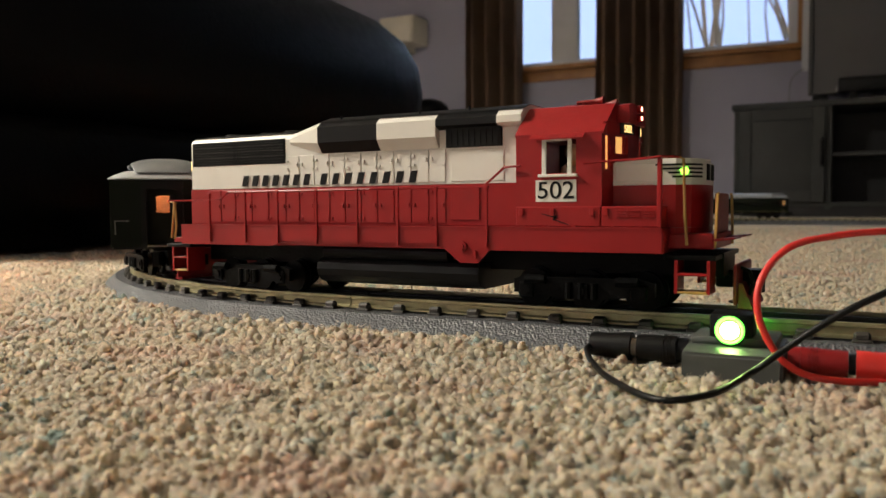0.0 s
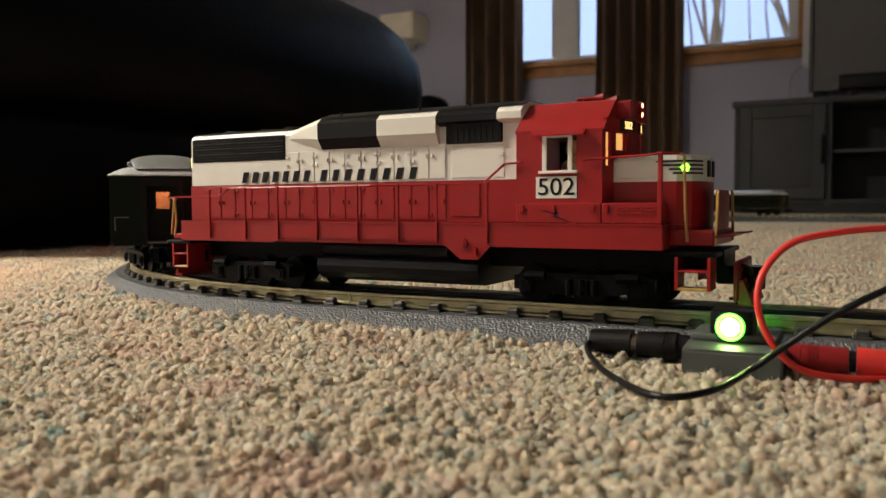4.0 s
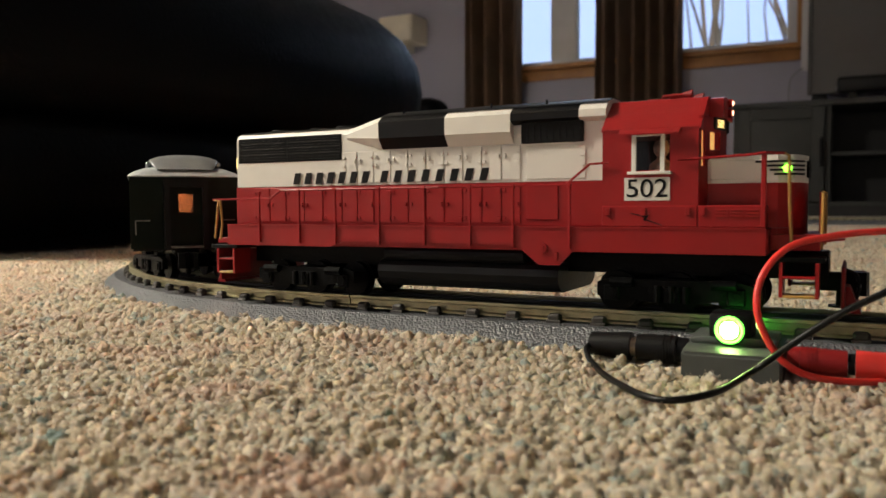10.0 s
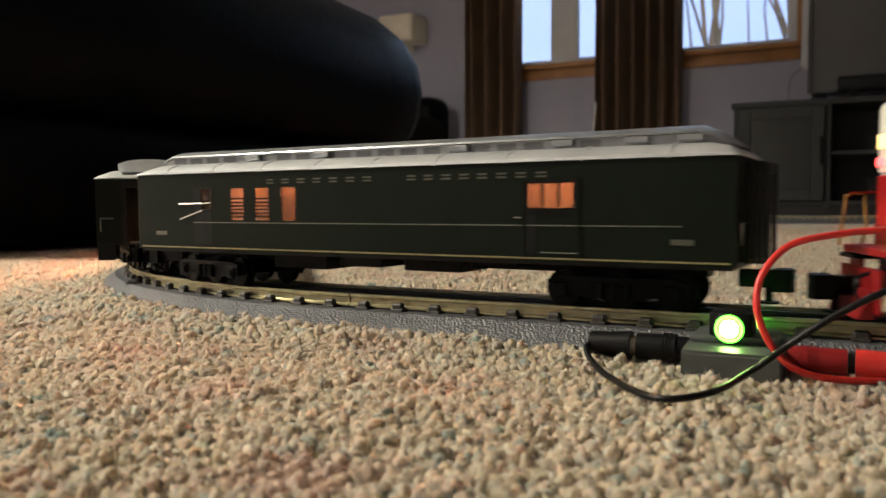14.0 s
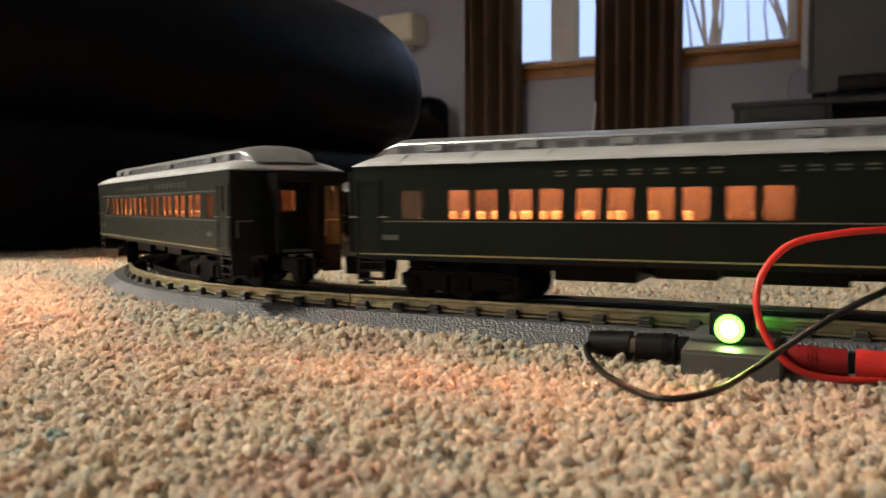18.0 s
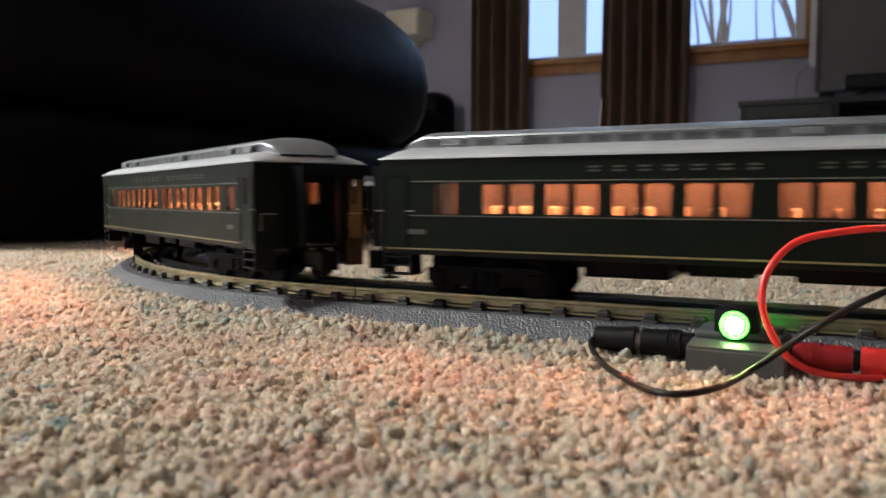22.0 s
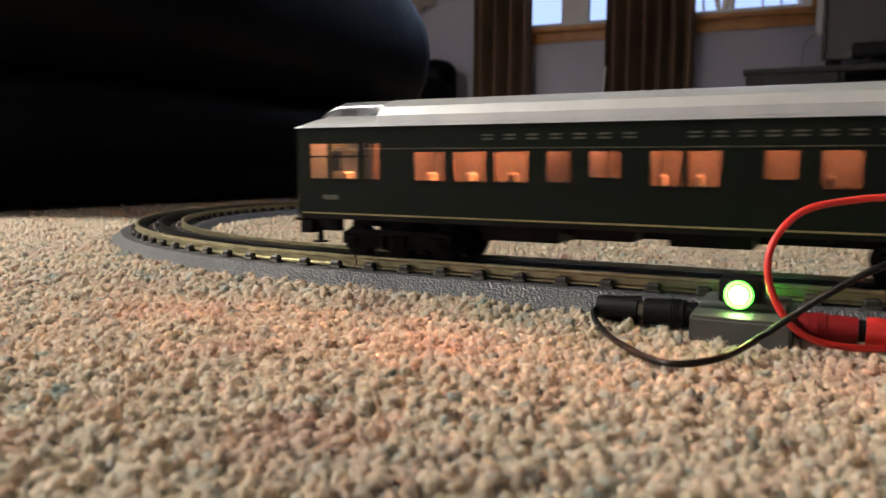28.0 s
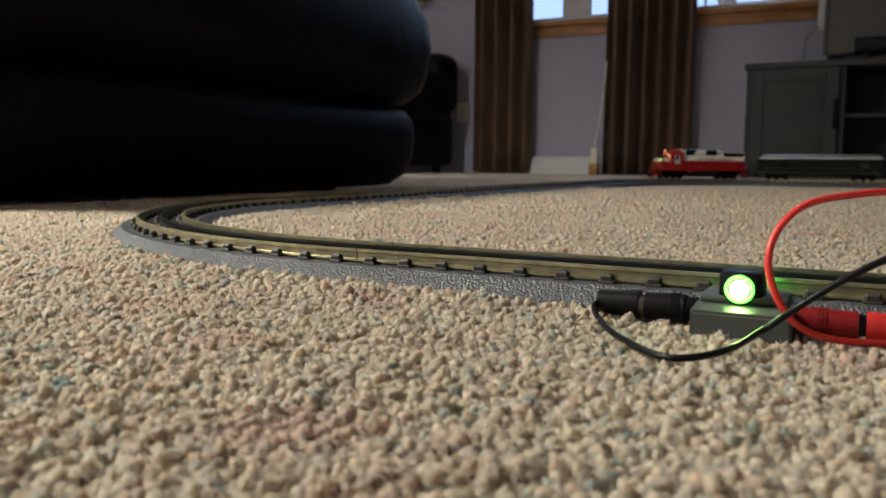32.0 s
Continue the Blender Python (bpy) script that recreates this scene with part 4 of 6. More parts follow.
def truck(parent, x, axles, radius, half, style):
    """A bogie that turns under its vehicle."""
    t = new("truck")
    t.parent = parent
    t.matrix_basis = pose(x / 1000, 0, 0)
    t.empty_display_size = .01
    for a in axles:
        bm = bmesh.new()
        for s in (-1, 1):
            cyl(bm, (a, s * 14.6, radius), (a, s * 17.9, radius), radius, 24)
            cyl(bm, (a, s * 13.6, radius - .2), (a, s * 14.6, radius - .2), radius + 1.1, 24)
        cyl(bm, (a, -17, radius), (a, 17, radius), 1.6, 8)
        mm("wheelset", bm, BLACK_MATT, t)
    lo, hi = min(axles) - radius * .75, max(axles) + radius * .75
    for s in (-1, 1):
        y0, y1 = sorted((s * (half - 3.2), s * half))
        bm = bmesh.new()
        pts = [(lo, radius - 1.5), (lo, radius + 4.2), (lo + 5, radius + 5.6), (hi - 5, radius + 5.6), (hi, radius + 4.2), (hi, radius - 1.5), (hi - 5, radius - 1.5)]
        m0 = (lo + hi) / 2
        pts += [(m0 + 7, radius - 3.6), (m0 - 7, radius - 3.6), (lo + 5, radius - 1.5)]
        prism(bm, pts, "y", y0, y1)
        for a in axles:
            box(bm, a - 3.3, a + 3.3, min(y1 * 1.0, s * half), max(y0, s * (half + 1.2)) if s > 0 else y1, radius - 3.4, radius + 3.2, .5, 1) if s > 0 else box(bm, a - 3.3, a + 3.3, s * (half + 1.2), s * half, radius - 3.4, radius + 3.2, .5, 1)
            cyl(bm, (a, s * half, radius), (a, s * (half + 1.8), radius), 1.9, 10)
        for q in (-5.5, 0, 5.5):
            cyl(bm, (m0 + q, s * (half + .6), radius - 3.2), (m0 + q, s * (half + .6), radius + 3.4), 1.5, 8)
        if style == "loco":
            cyl(bm, (lo + 6, s * (half + 2), radius + 4.5), (lo + 15, s * (half + 2), radius + 4.5), 2.0, 10)
            cyl(bm, (hi - 15, s * (half + 2), radius + 4.5), (hi - 6, s * (half + 2), radius + 4.5), 2.0, 10)
        mm("side_frame", bm, BLACK_MATT, t)
    mm("bolster", bbox(m0 - 6, m0 + 6, -half + 3, half - 3, radius, radius + 6), BLACK_MATT, t)
    return t


def coupler(parent, x, s, mat=None, more=0.0):
    bm = bmesh.new()
    x0, x = x, x + s * more
    box(bm, min(x0, x + s * 12), max(x0, x + s * 12), -2.6, 2.6, 9.8, 17.0, .6, 1)
    cyl(bm, (x + s * 9, 0, 10.2), (x + s * 9, 0, 3.6), 1.5, 10)
    cyl(bm, (x + s * 9, 0, 3.4), (x + s * 9, 0, 4.2), 4.2, 16)
    prism(bm, [(x + s * 11, -5.5), (x + s * 18, -5.5), (x + s * 19, -2), (x + s * 15, 0.5), (x + s * 18, 3), (x + s * 15, 5.5), (x + s * 11, 4)], "z", 8.5, 17.5)
    return mm("coupler", bm, mat or BLACK_MATT, parent, "black knuckle coupler", dx=-LOCO_MID if mat else 0)


def build_loco():
    L = empty("locomotive")
    tagged(L, "red, white and black toy diesel locomotive with a lit cab", "toy locomotive")
    D = -LOCO_MID

    def P(name, bm, mat, parent=L, label="", smooth=False):
        return mm(name, bm, mat, parent, label, smooth, D)

    HW, SW = 21.0, 31.0
    # frame and walkway sills
    bm = bmesh.new()
    box(bm, -104, 156, -SW + .4, SW - .4, 24.6, 34.6, .5, 1)
    P("walkway", bm, RED)
    for s in (-1, 1):
        prof = [(-104, 24.4), (-40, 24.4), (-32, 27.0), (56.5, 27.0), (67, 18.8), (76, 18.8), (81.5, 24.6), (155.5, 24.8), (155.5, 35.0), (-104, 35.0)]
        P("side_sill", prism(bmesh.new(), prof, "y", *sorted((s * (SW - .4), s * (SW + .4)))), RED)
        bm = bmesh.new()
        cyl(bm, (68.5, s * (SW + .4), 26), (68.5, s * (SW + 1.3), 26), 2.3, 16)
        cyl(bm, (68.5, s * (SW + 1.2), 26), (68.5, s * (SW + 1.7), 26), 1.1, 12)
        P("filler_cap", bm, RED)
        P("filler_slot", bbox(74.2, 75.6, *sorted((s * (SW + .4), s * (SW + 1.2))), 20.8, 24.4, .3, 1), RED)
        # rail along the walkway edge
        P("kick_strip", bbox(-104, 155, *sorted((s * (SW + .4), s * (SW + .8))), 34.2, 35.0), RED)
    bm = bmesh.new()
    box(bm, -118, -104, -24, 24, 24.6, 27.5, .4, 1)
    P("rear_platform", bm, RED)
    bm = bmesh.new()
    box(bm, 156, 173.4, -22.5, 22.5, 26.2, 32.4, .5, 1)
    P("front_platform", bm, RED)
    # hood: red below, white above, bevelled roof edges
    bm = bmesh.new()
    box(bm, -107, 94, -HW, HW, 34.7, 53.9, .3, 1)
    P("hood_lower", bm, RED, label="red lower hood")
    bm = bmesh.new()
    sec = [(-HW, 54.0), (HW, 54.0), (HW, 78.6), (HW - 1.3, 80.8), (HW - 4, 82.0), (-HW + 4, 82.0), (-HW + 1.3, 80.8), (-HW, 78.6)]
    prism(bm, sec, "x", -107, 94)
    bmesh.ops.bevel(bm, geom=[e for e in bm.edges if all(abs(v.co.x + 107) < .01 for v in e.verts)], offset=1.2, segments=2, affect="EDGES")
    P("hood_upper", bm, WHITE, label="white upper hood")
    P("roof_panel", bbox(-100, -38, -16, 16, 82.05, 82.7, .25, 1), BLACK, label="black roof panel")
    # humped fairing: ramp, then black, white, black, white
    def hump(x0, x1, mat, name, ramp=False, label="", low=True):
        b = bmesh.new()
        w1, w0 = 25.2, 21.3
        zt = 86.6
        s = [(-w0, 70.6 if low else 78.6), (-w1, 75.6 if low else 80.2), (-w1, 83.2), (-w1 + 3.4, 86.0), (-14, zt + 1.8), (14, zt + 1.8), (w1 - 3.4, 86.0), (w1, 83.2), (w1, 75.6 if low else 80.2), (w0, 70.6 if low else 78.6)]
        if not ramp:
            prism(b, s, "x", x0, x1)
        else:
            a = [(-HW - .1, 76.0), (-HW - .1, 77.0), (-HW - .1, 78.6), (-HW + 2, 81.0), (-14, 82.1), (14, 82.1), (HW - 2, 81.0), (HW + .1, 78.6), (HW + .1, 77.0), (HW + .1, 76.0)]
            v0 = [b.verts.new((x0, p, q)) for p, q in a]
            v1 = [b.verts.new((x1, p, q)) for p, q in s]
            for i in range(10):
                b.faces.new((v0[i], v0[(i + 1) % 10], v1[(i + 1) % 10], v1[i]))
            b.faces.new(v0)
            b.faces.new(v1)
        return P(name, b, mat, label=label)
    hump(-36, -15.5, WHITE, "fairing_ramp", True, "white sloping fairing")
    hump(-15.45, 19.5, BLACK, "fairing_block", label="black roof fairing")
    hump(19.55, 51.5, WHITE, "fairing_block", label="white roof fairing")
    hump(51.55, 82, BLACK, "fairing_block", label="black roof fairing", low=False)
    hump(82.05, 93.6, WHITE, "fairing_block", label="white roof fairing", low=False)
    P("roof_cover", prism(bmesh.new(), [(-22.6, 85.9), (-21.6, 86.4), (-13.8, 88.7), (13.8, 88.7), (21.6, 86.4), (22.6, 85.9), (14, 88.1), (-14, 88.1)], "x", -15.4, 93.5), BLACK, label="black roof cover over the fairings")
    P("roof_cover", prism(bmesh.new(), [(-18.4, 81.6), (-16.5, 82.4), (16.5, 82.4), (18.4, 81.6)], "x", -106, -36), BLACK)
    for s in (-1, 1):
        bm = bmesh.new()
        box(bm, 55.5, 83.2, *sorted((s * (HW - 1), s * 22.6)), 70.4, 79.6, .3, 1)
        scr = P("intake_screen", bm, GRILLE)
        for k in range(9):
            P("screen_rib", bbox(58 + k * 2.9, 58.7 + k * 2.9, *sorted((s * 22.6, s * 22.85)), 71.2, 78.6), BLACK, scr)
        # radiator grilles; three paler slats stand in for dashes of light
        g = P("radiator_grille", bbox(-104.6, -39.2, *sorted((s * (HW - .6), s * (HW + .35))), 66.5, 79.2, .2, 1), GRILLE)
        for a, b in ((-103.6, -74), (-72.6, -40.2)):
            P("grille_frame", bbox(a - .5, a + .3, *sorted((s * HW, s * (HW + .8))), 66.8, 78.9), BLACK, g)
            for k in range(8):
                z = 67.6 + k * 1.42
                P("slat", bbox(a + .4, b, *sorted((s * (HW + .3), s * (HW + .75))), z, z + .62), RAIL_BLACK if k in (2, 4, 6) else BLACK, g)
        # hood doors, upper and lower rows, with latches and hinges
        for row, (z0, z1, mat) in enumerate(((55.0, 70.0, WHITE), (36.0, 53.2, RED))):
            edges = [-95, -84, -73.5, -62, -50.5, -39, -30, -20.5, -11, -1.5, 8, 17.5, 27, 36.5, 46, 55.0] if row else [-39, -30, -20.5, -11, -1.5, 8, 17.5, 27, 36.5, 46, 55.0]
            for i, (a, b) in enumerate(zip(edges, edges[1:])):
                d = P("hood_door", bbox(a + .35, b - .35, *sorted((s * (HW - .3), s * (HW + .38))), z0, z1, .18, 1), mat)
                hx = a + 1.1 if i % 2 == 0 else b - 1.1
                for z in ((z0 + 2.2, z1 - 2.6) if row else (z0 + 8.2, z1 - 2.6)):
                    P("hinge", bbox(hx - .8, hx + .8, *sorted((s * (HW + .38), s * (HW + .95))), z - .7, z + .7, .15, 1), mat, d)
                lx = b - 1.6 if i % 2 == 0 else a + 1.6
                P("latch", bbox(lx - .6, lx + .6, *sorted((s * (HW + .38), s * (HW + 1.1))), (z0 + z1) / 2 - 1.1 + (0 if row else 3.2), (z0 + z1) / 2 + .8 + (0 if row else 3.2), .15, 1), mat, d)
        P("access_door", bbox(57.5, 72, *sorted((s * (HW - .3), s * (HW + .5))), 37.5, 52.6, .2, 1), RED)
        P("access_door", bbox(57.5, 84, *sorted((s * (HW - .3), s * (HW + .3))), 55, 69.4, .2, 1), WHITE)
        for z in (60.4, 64.4):
            P("hinge", bbox(82.0, 84.0, *sorted((s * (HW + .3), s * (HW + .9))), z, z + 1.4, .15, 1), WHITE)
        # the name on the hood, as plain slanted bars
        bm = bmesh.new()
        spans = [-69.2 + i * 6.83 for i in range(7)] + [-17.6 + i * 7.45 for i in range(8)]
        for i, x in enumerate(spans):
            pts = [(x + .4, 55.0), (x + 3.9, 55.0), (x + 5.35, 60.6), (x + 1.85, 60.6)]
            prism(bm, pts, "y", *sorted((s * (HW + .3), s * (HW + .62))))
        P("side_marking", bm, BLACK, label="row of slanted black bars")
    # roof fans
    for x, r in ((-92, 6.5), (-68, 5.0), (-48, 7.5)):
        f = P("roof_fan", lathe(bmesh.new(), [(r, 82.6), (r, 84.2), (r - .6, 84.8), (r - 1.2, 84.4), (1.2, 84.2)], 24, (x, 0, 0)), BLACK, label="round black roof fan")
        bm = bmesh.new()
        for k in range(6):
            a = k * math.pi / 6
            cyl(bm, (x - (r - 1) * math.cos(a), -(r - 1) * math.sin(a), 84.8), (x + (r - 1) * math.cos(a), (r - 1) * math.sin(a), 84.8), .25, 4)
        P("fan_guard", bm, BLACK, f)
    for x in (-5, 40, 66):
        P("lifting_eye", cyl(bmesh.new(), (x, -19, 87.0), (x, -19, 89.0), .5, 8), BLACK)
    # cab
    CW = 30.6
    z_eave = 73.0
    for s in (-1, 1):
        y0, y1 = sorted((s * (CW - 1.3), s * CW))
        bm = holed_wall(bmesh.new(), 93.8, 131.2, 35, z_eave, y0, y1, [(106.6, 120.4, 57.2, 70.9)])
        w = P("cab_side", bm, RED)
        fr = bmesh.new()
        for a in ((105.6, 107.4, 56.2, 71.2), (116.8, 118.6, 56.2, 71.2), (107.4, 118.2, 70.4, 71.2)):
            box(fr, a[0], a[1], *sorted((s * (CW - .6), s * (CW + .5))), a[2], a[3], .15, 1)
        P("window_frame", fr, WHITE, w, "white window frame")
        P("sill", bbox(104.2, 121.2, *sorted((s * (CW - .2), s * (CW + 1.6))), 55.6, 56.8, .2, 1), WHITE, w)
        P("awning", prism(bmesh.new(), [(s * CW, 72.6), (s * (CW + 3.6), 70.9), (s * (CW + 3.6), 71.5), (s * CW, 73.6)], "x", 101.0, 124.4), RED, w)
        gl = P("pane", bbox(107.4, 112.4, *sorted((s * (CW - .9), s * (CW - .6))), 57, 71.4), GLASS, w)
        gl.visible_shadow = False
        # number panel
        pn = P("number_panel", bbox(102.8, 120.6, *sorted((s * CW, s * (CW + .25))), 45.4, 54.4), WHITE, w, "white number panel")
        t = text_mesh("502", 9.6, .12)
        for v in t.verts:
            v.co = Vector((-s * v.co.x * 1.16, 0, v.co.y * 1.06)) + Vector((111.7, s * (CW + .32 + v.co.z), 49.8))
        P("number", t, BLACK, pn, "black road number")
        # battery boxes beside the nose and under the cab
        for a, b in ((93.8, 131.0), (131.3, 155.4)):
            d = P("side_box", bbox(a, b, *sorted((s * (SW - 9), s * (SW + .2))), 35, 43.4, .4, 1), RED)
            if a < 100:
                for x in (96.5, 110.5, 127.5):
                    P("latch", bbox(x - 1, x + 1, *sorted((s * (SW + .2), s * (SW + .9))), 39.4, 42.6, .2, 1), RED, d)
            else:
                P("latch", bbox(132.5, 134.2, *sorted((s * (SW + .2), s * (SW + .9))), 39.4, 42.6, .2, 1), RED, d)
                for x in (137.5, 143, 148.5):
                    for k in range(3):
                        P("louvre", bbox(x, x + 4.4, *sorted((s * (SW + .2), s * (SW + .75))), 38.9 + k * 1.15, 39.6 + k * 1.15, .15, 1), RED, d)
            for x in range(int(a) + 5, int(b) - 2, 11):
                P("bolt", bbox(x - .6, x + .6, *sorted((s * (SW + .2), s * (SW + .8))), 34.4, 35.6, .2, 1), RED, d)
        # lightning-shaped mark
        bm = bmesh.new()
        for q in ([(105.5, 40.2), (112, 38.6), (112.4, 39.2), (105.6, 40.5)], [(112.2, 39.8), (110.4, 37.9), (111.0, 37.6), (112.8, 39.5)], [(110.6, 37.9), (117.5, 35.6), (117.7, 35.9), (111, 38.3)]):
            prism(bm, q, "y", *sorted((s * (SW + .2), s * (SW + .38))))
        P("bolt_mark", bm, BLACK)
    bm = bmesh.new()
    box(bm, 94, 131, -CW + 1.4, CW - 1.4, 35.1, 43.2)
    P("cab_floor", bm, BLACK)
    P("cab_rear_wall", bbox(93.8, 95.0, -CW + 1.35, CW - 1.35, 43.3, 73.0), RED)
    # added black panel, makes the cab interior look shaded through the window
    P("cab_lining", bbox(95.2, 130.8, 18.5, 19.4, 43.3, 72.4), BLACK)
    # cab front: centre wall and two angled facets with windows
    P("cab_front", bbox(134.6, 135.8, -9, 9, 43.3, 80), RED)
    for s in (-1, 1):
        q = lambda t, off: (131.2 + 4.6 * t - off, s * (29.3 - 20.3 * t))
        for z0, z1, a, b in ((43.3, 58.6, 0, 1), (72.4, 78, .1, 1), (58.6, 72.4, 0, .10), (58.6, 72.4, .28, .50), (58.6, 65.2, .50, 1), (65.2, 72.4, .86, .90)):
            P("front_panel", prism(bmesh.new(), [q(a, 0), q(b, 0), q(b, 1.2), q(a, 1.2)], "z", z0, z1), RED)
    for s in (-1, 1):
        q = lambda t, off: (131.2 + 4.6 * t - off, s * (29.3 - 20.3 * t))
        bm = bmesh.new()
        for a, b, z in ((.10, .28, 58.6), (.50, .86, 65.2), (.90, 1.0, 65.2)):
            prism(bm, [q(a, .4), q(b, .4), q(b, .7), q(a, .7)], "z", z, 72.4)
        g = P("pane", bm, GLASS)
        g.visible_shadow = False
        # number board above the windows
        bm = bmesh.new()
        a0, a1 = q(.66, -.6), q(1.22, -.6)
        prism(bm, [q(.66, -.1), q(1.22, -.1), a1, a0], "z", 73.4, 78.0)
        nb = P("number_board", bm, BLACK)
        t = text_mesh("502", 4.4, .1)
        for v in t.verts:
            f = .94 - s * v.co.x / 20.8
            k = q(f, -.75 - v.co.z)
            v.co = Vector((k[0], k[1], 75.6 + v.co.y))
        P("number", t, NUMBER_LIT, nb, "glowing road number")
    # cab roof: arched, with a visor
    bm = bmesh.new()
    arch = [(-CW - .2, 72.8), (-CW - .2, 73.6), (-24.2, 79.4), (-22.6, 80.4), (-15, 86.2), (-12, 86.8), (12, 86.8), (15, 86.2), (22.6, 80.4), (24.2, 79.4), (CW + .2, 73.6), (CW + .2, 72.8)]
    prism(bm, arch, "x", 93.4, 132.0)
    P("cab_roof", bm, RED)
    bm = bmesh.new()
    prism(bm, [(-13, 78.2), (-13, 85.6), (-9, 86.6), (9, 86.6), (13, 85.6), (13, 78.2)], "x", 132.05, 137.6)
    P("headlight_hood", bm, RED)
    for z in (81.0, 84.9):
        for y in (0,):
            h = P("headlight_rim", lathe_x(137.6, y, z, [(1.7, 0), (1.8, 1.4), (1.4, 1.7)]), RED)
            P("headlight_lens", lathe_x(138.8, y, z, [(1.35, 0), (1.0, .7), (.3, .9)]), HEADLAMP, h, "glowing headlight")
    # horns on the cab roof
    for y, x0, x1 in ((-6.5, 112.5, 124.5), (5.5, 116, 127), (-1.5, 111, 121.5)):
        bm = bmesh.new()
        cyl(bm, (x0, y, 88.6), (x1 - 4, y, 88.9), .8, 10)
        cyl(bm, (x1 - 4, y, 88.9), (x1, y, 88.9), .9, 16, 2.0)
        cyl(bm, (x0 + 3, y, 86.7), (x0 + 3, y, 88.4), .8, 8)
        P("horn", bm, RED_DARK, label="dark red roof horn")
    P("horn_base", bbox(106, 116, -6, 6, 86.7, 88.0, .3, 1), RED_DARK)
    # nose
    bm = bmesh.new()
    def nose(z0, z1, rz=0.0):
        s = [(131.4, -HW), (158.5, -HW), (164.0, -HW + 2.6), (167.0, -HW + 8), (168.0, 0), (167.0, HW - 8), (164.0, HW - 2.6), (158.5, HW), (131.4, HW)]
        prism(bm, s, "z", z0, z1)
    nose(34.8, 51.8)
    P("nose_lower", bm, RED)
    bm = bmesh.new()
    prism(bm, [(156.2, -HW), (158.5, -HW), (164.0, -HW + 2.6), (167.0, -HW + 8), (168.0, 0), (167.0, HW - 8), (164.0, HW - 2.6), (158.5, HW), (156.2, HW)], "z", 28.1, 34.7)
    P("nose_base", bm, RED)
    P("end_panel", bbox(172.6, 173.6, -16, 12, 32.5, 48.4, .5, 1), RED_DARK)
    bm = bmesh.new()
    nose(51.85, 62.4)
    bmesh.ops.bevel(bm, geom=[e for e in bm.edges if all(v.co.z > 62 for v in e.verts)], offset=1.4, segments=2, affect="EDGES")
    P("nose_upper", bm, WHITE, label="white top of the nose")
    for s in (-1, 1):
        P("nose_door", bbox(134, 153, *sorted((s * (HW - .3), s * (HW + .3))), 53.2, 60.6, .2, 1), WHITE)
        bm = bmesh.new()
        for k, (a, z) in enumerate(((150.5, 59.4), (153.2, 57.8), (155.6, 56.2), (157.2, 54.6))):
            prism(bm, [(a, s * (HW + .2)), (158.6, s * (HW + .2)), (164.2, s * (HW - 2.4)), (167.1, s * (HW - 8)), (167.3, s * (HW - 8)), (164.4, s * (HW - 2.2)), (158.6, s * (HW + .45)), (a, s * (HW + .45))], "z", z, z + .8)
        P("nose_stripes", bm, BLACK, label="black speed stripes")
        h = P("marker_light", cyl(bmesh.new(), (160.4, s * (HW - 2.2), 57.2), (162.2, s * (HW - .6), 57.2), 1.5, 14), GREEN_LAMP, label="glowing green marker light")
    bm = bmesh.new()
    for y, t in ((-5.5, .3), (-3, -.3), (3, .3), (5.5, -.3)):
        box(bm, 167.2, 168.4, y - .6, y + .6, 53.8, 60.4)
    P("nose_mark", bm, BLACK)
    # handrails
    for s in (-1, 1):
        y = s * (SW + 1.0)
        for x, top in ((-82.4, 50.6), (-57.5, 51.6), (-36, 51.8), (-11.5, 51.8), (12.5, 51.8), (35.2, 51.8), (55.5, 51.8), (80.5, 51.8)):
            p = P("stanchion", box(box(bmesh.new(), x - .55, x + .55, *sorted((y - s * .6, y + s * .5)), 26, top, .15, 1), x - .9, x + .9, *sorted((y - s * .8, y + s * .8)), top - .6, top + .8, .2, 1), RED)
        P("handrail", tube(bmesh.new(), [(-113, y, 47.6), (-75, y, 48.0), (-68.5, y, 51.9), (20, y, 52.0), (79, y, 52.2), (89, y, 60.2), (96.5, y, 60.6)], .55, 6), RED)
        P("corner_post", box(bmesh.new(), 153.6, 155.4, *sorted((s * (SW - 1), s * (SW + .6))), 35, 62.6, .3, 1), RED)
        P("handrail", tube(bmesh.new(), [(124, y, 60.9), (150, y, 62.0), (155, y, 62.6), (161, s * 27, 62.4)], .55, 6), RED)
        P("handrail", tube(bmesh.new(), [(161, s * 27, 62.4), (162.6, s * 26.5, 61.5), (163.2, s * 26.4, 40), (164, s * 26, 28)], .6, 6), YELLOW, label="yellow front handrail")
        P("handrail", tube(bmesh.new(), [(173.9, s * 15.5, 48.2), (173.9, s * 17.5, 47.4), (173.9, s * 19.5, 38), (173.7, s * 21.5, 26.8)], .6, 6), YELLOW, label="yellow platform handrail")
        P("handrail", tube(bmesh.new(), [(-116, s * 23, 46.5), (-117, s * 24, 46.8), (-119.5, s * 24, 27)], .6, 6), YELLOW, label="yellow platform handrail")
        P("handrail", tube(bmesh.new(), [(-112, y, 47.4), (-108, y, 46.8), (-107, y, 35), (-108.5, y, 27)], .6, 6), YELLOW, label="yellow platform handrail")
        # steps
        for x0, x1 in ((160.0, 173.4), (-113.5, -101.5)):
            st = P("step_well", box(box(bmesh.new(), x0, x0 + 1.2, *sorted((s * 17, s * 29.5)), 9.2, 22.2), x1 - 1.2, x1, *sorted((s * 17, s * 29.5)), 9.2, 22.2), RED)
            P("step_hanger", bbox(x0 - 4, x1 + 2, *sorted((s * 12, s * 29.5)), 22.25, 24.2, .3, 1), BLACK_MATT, st)
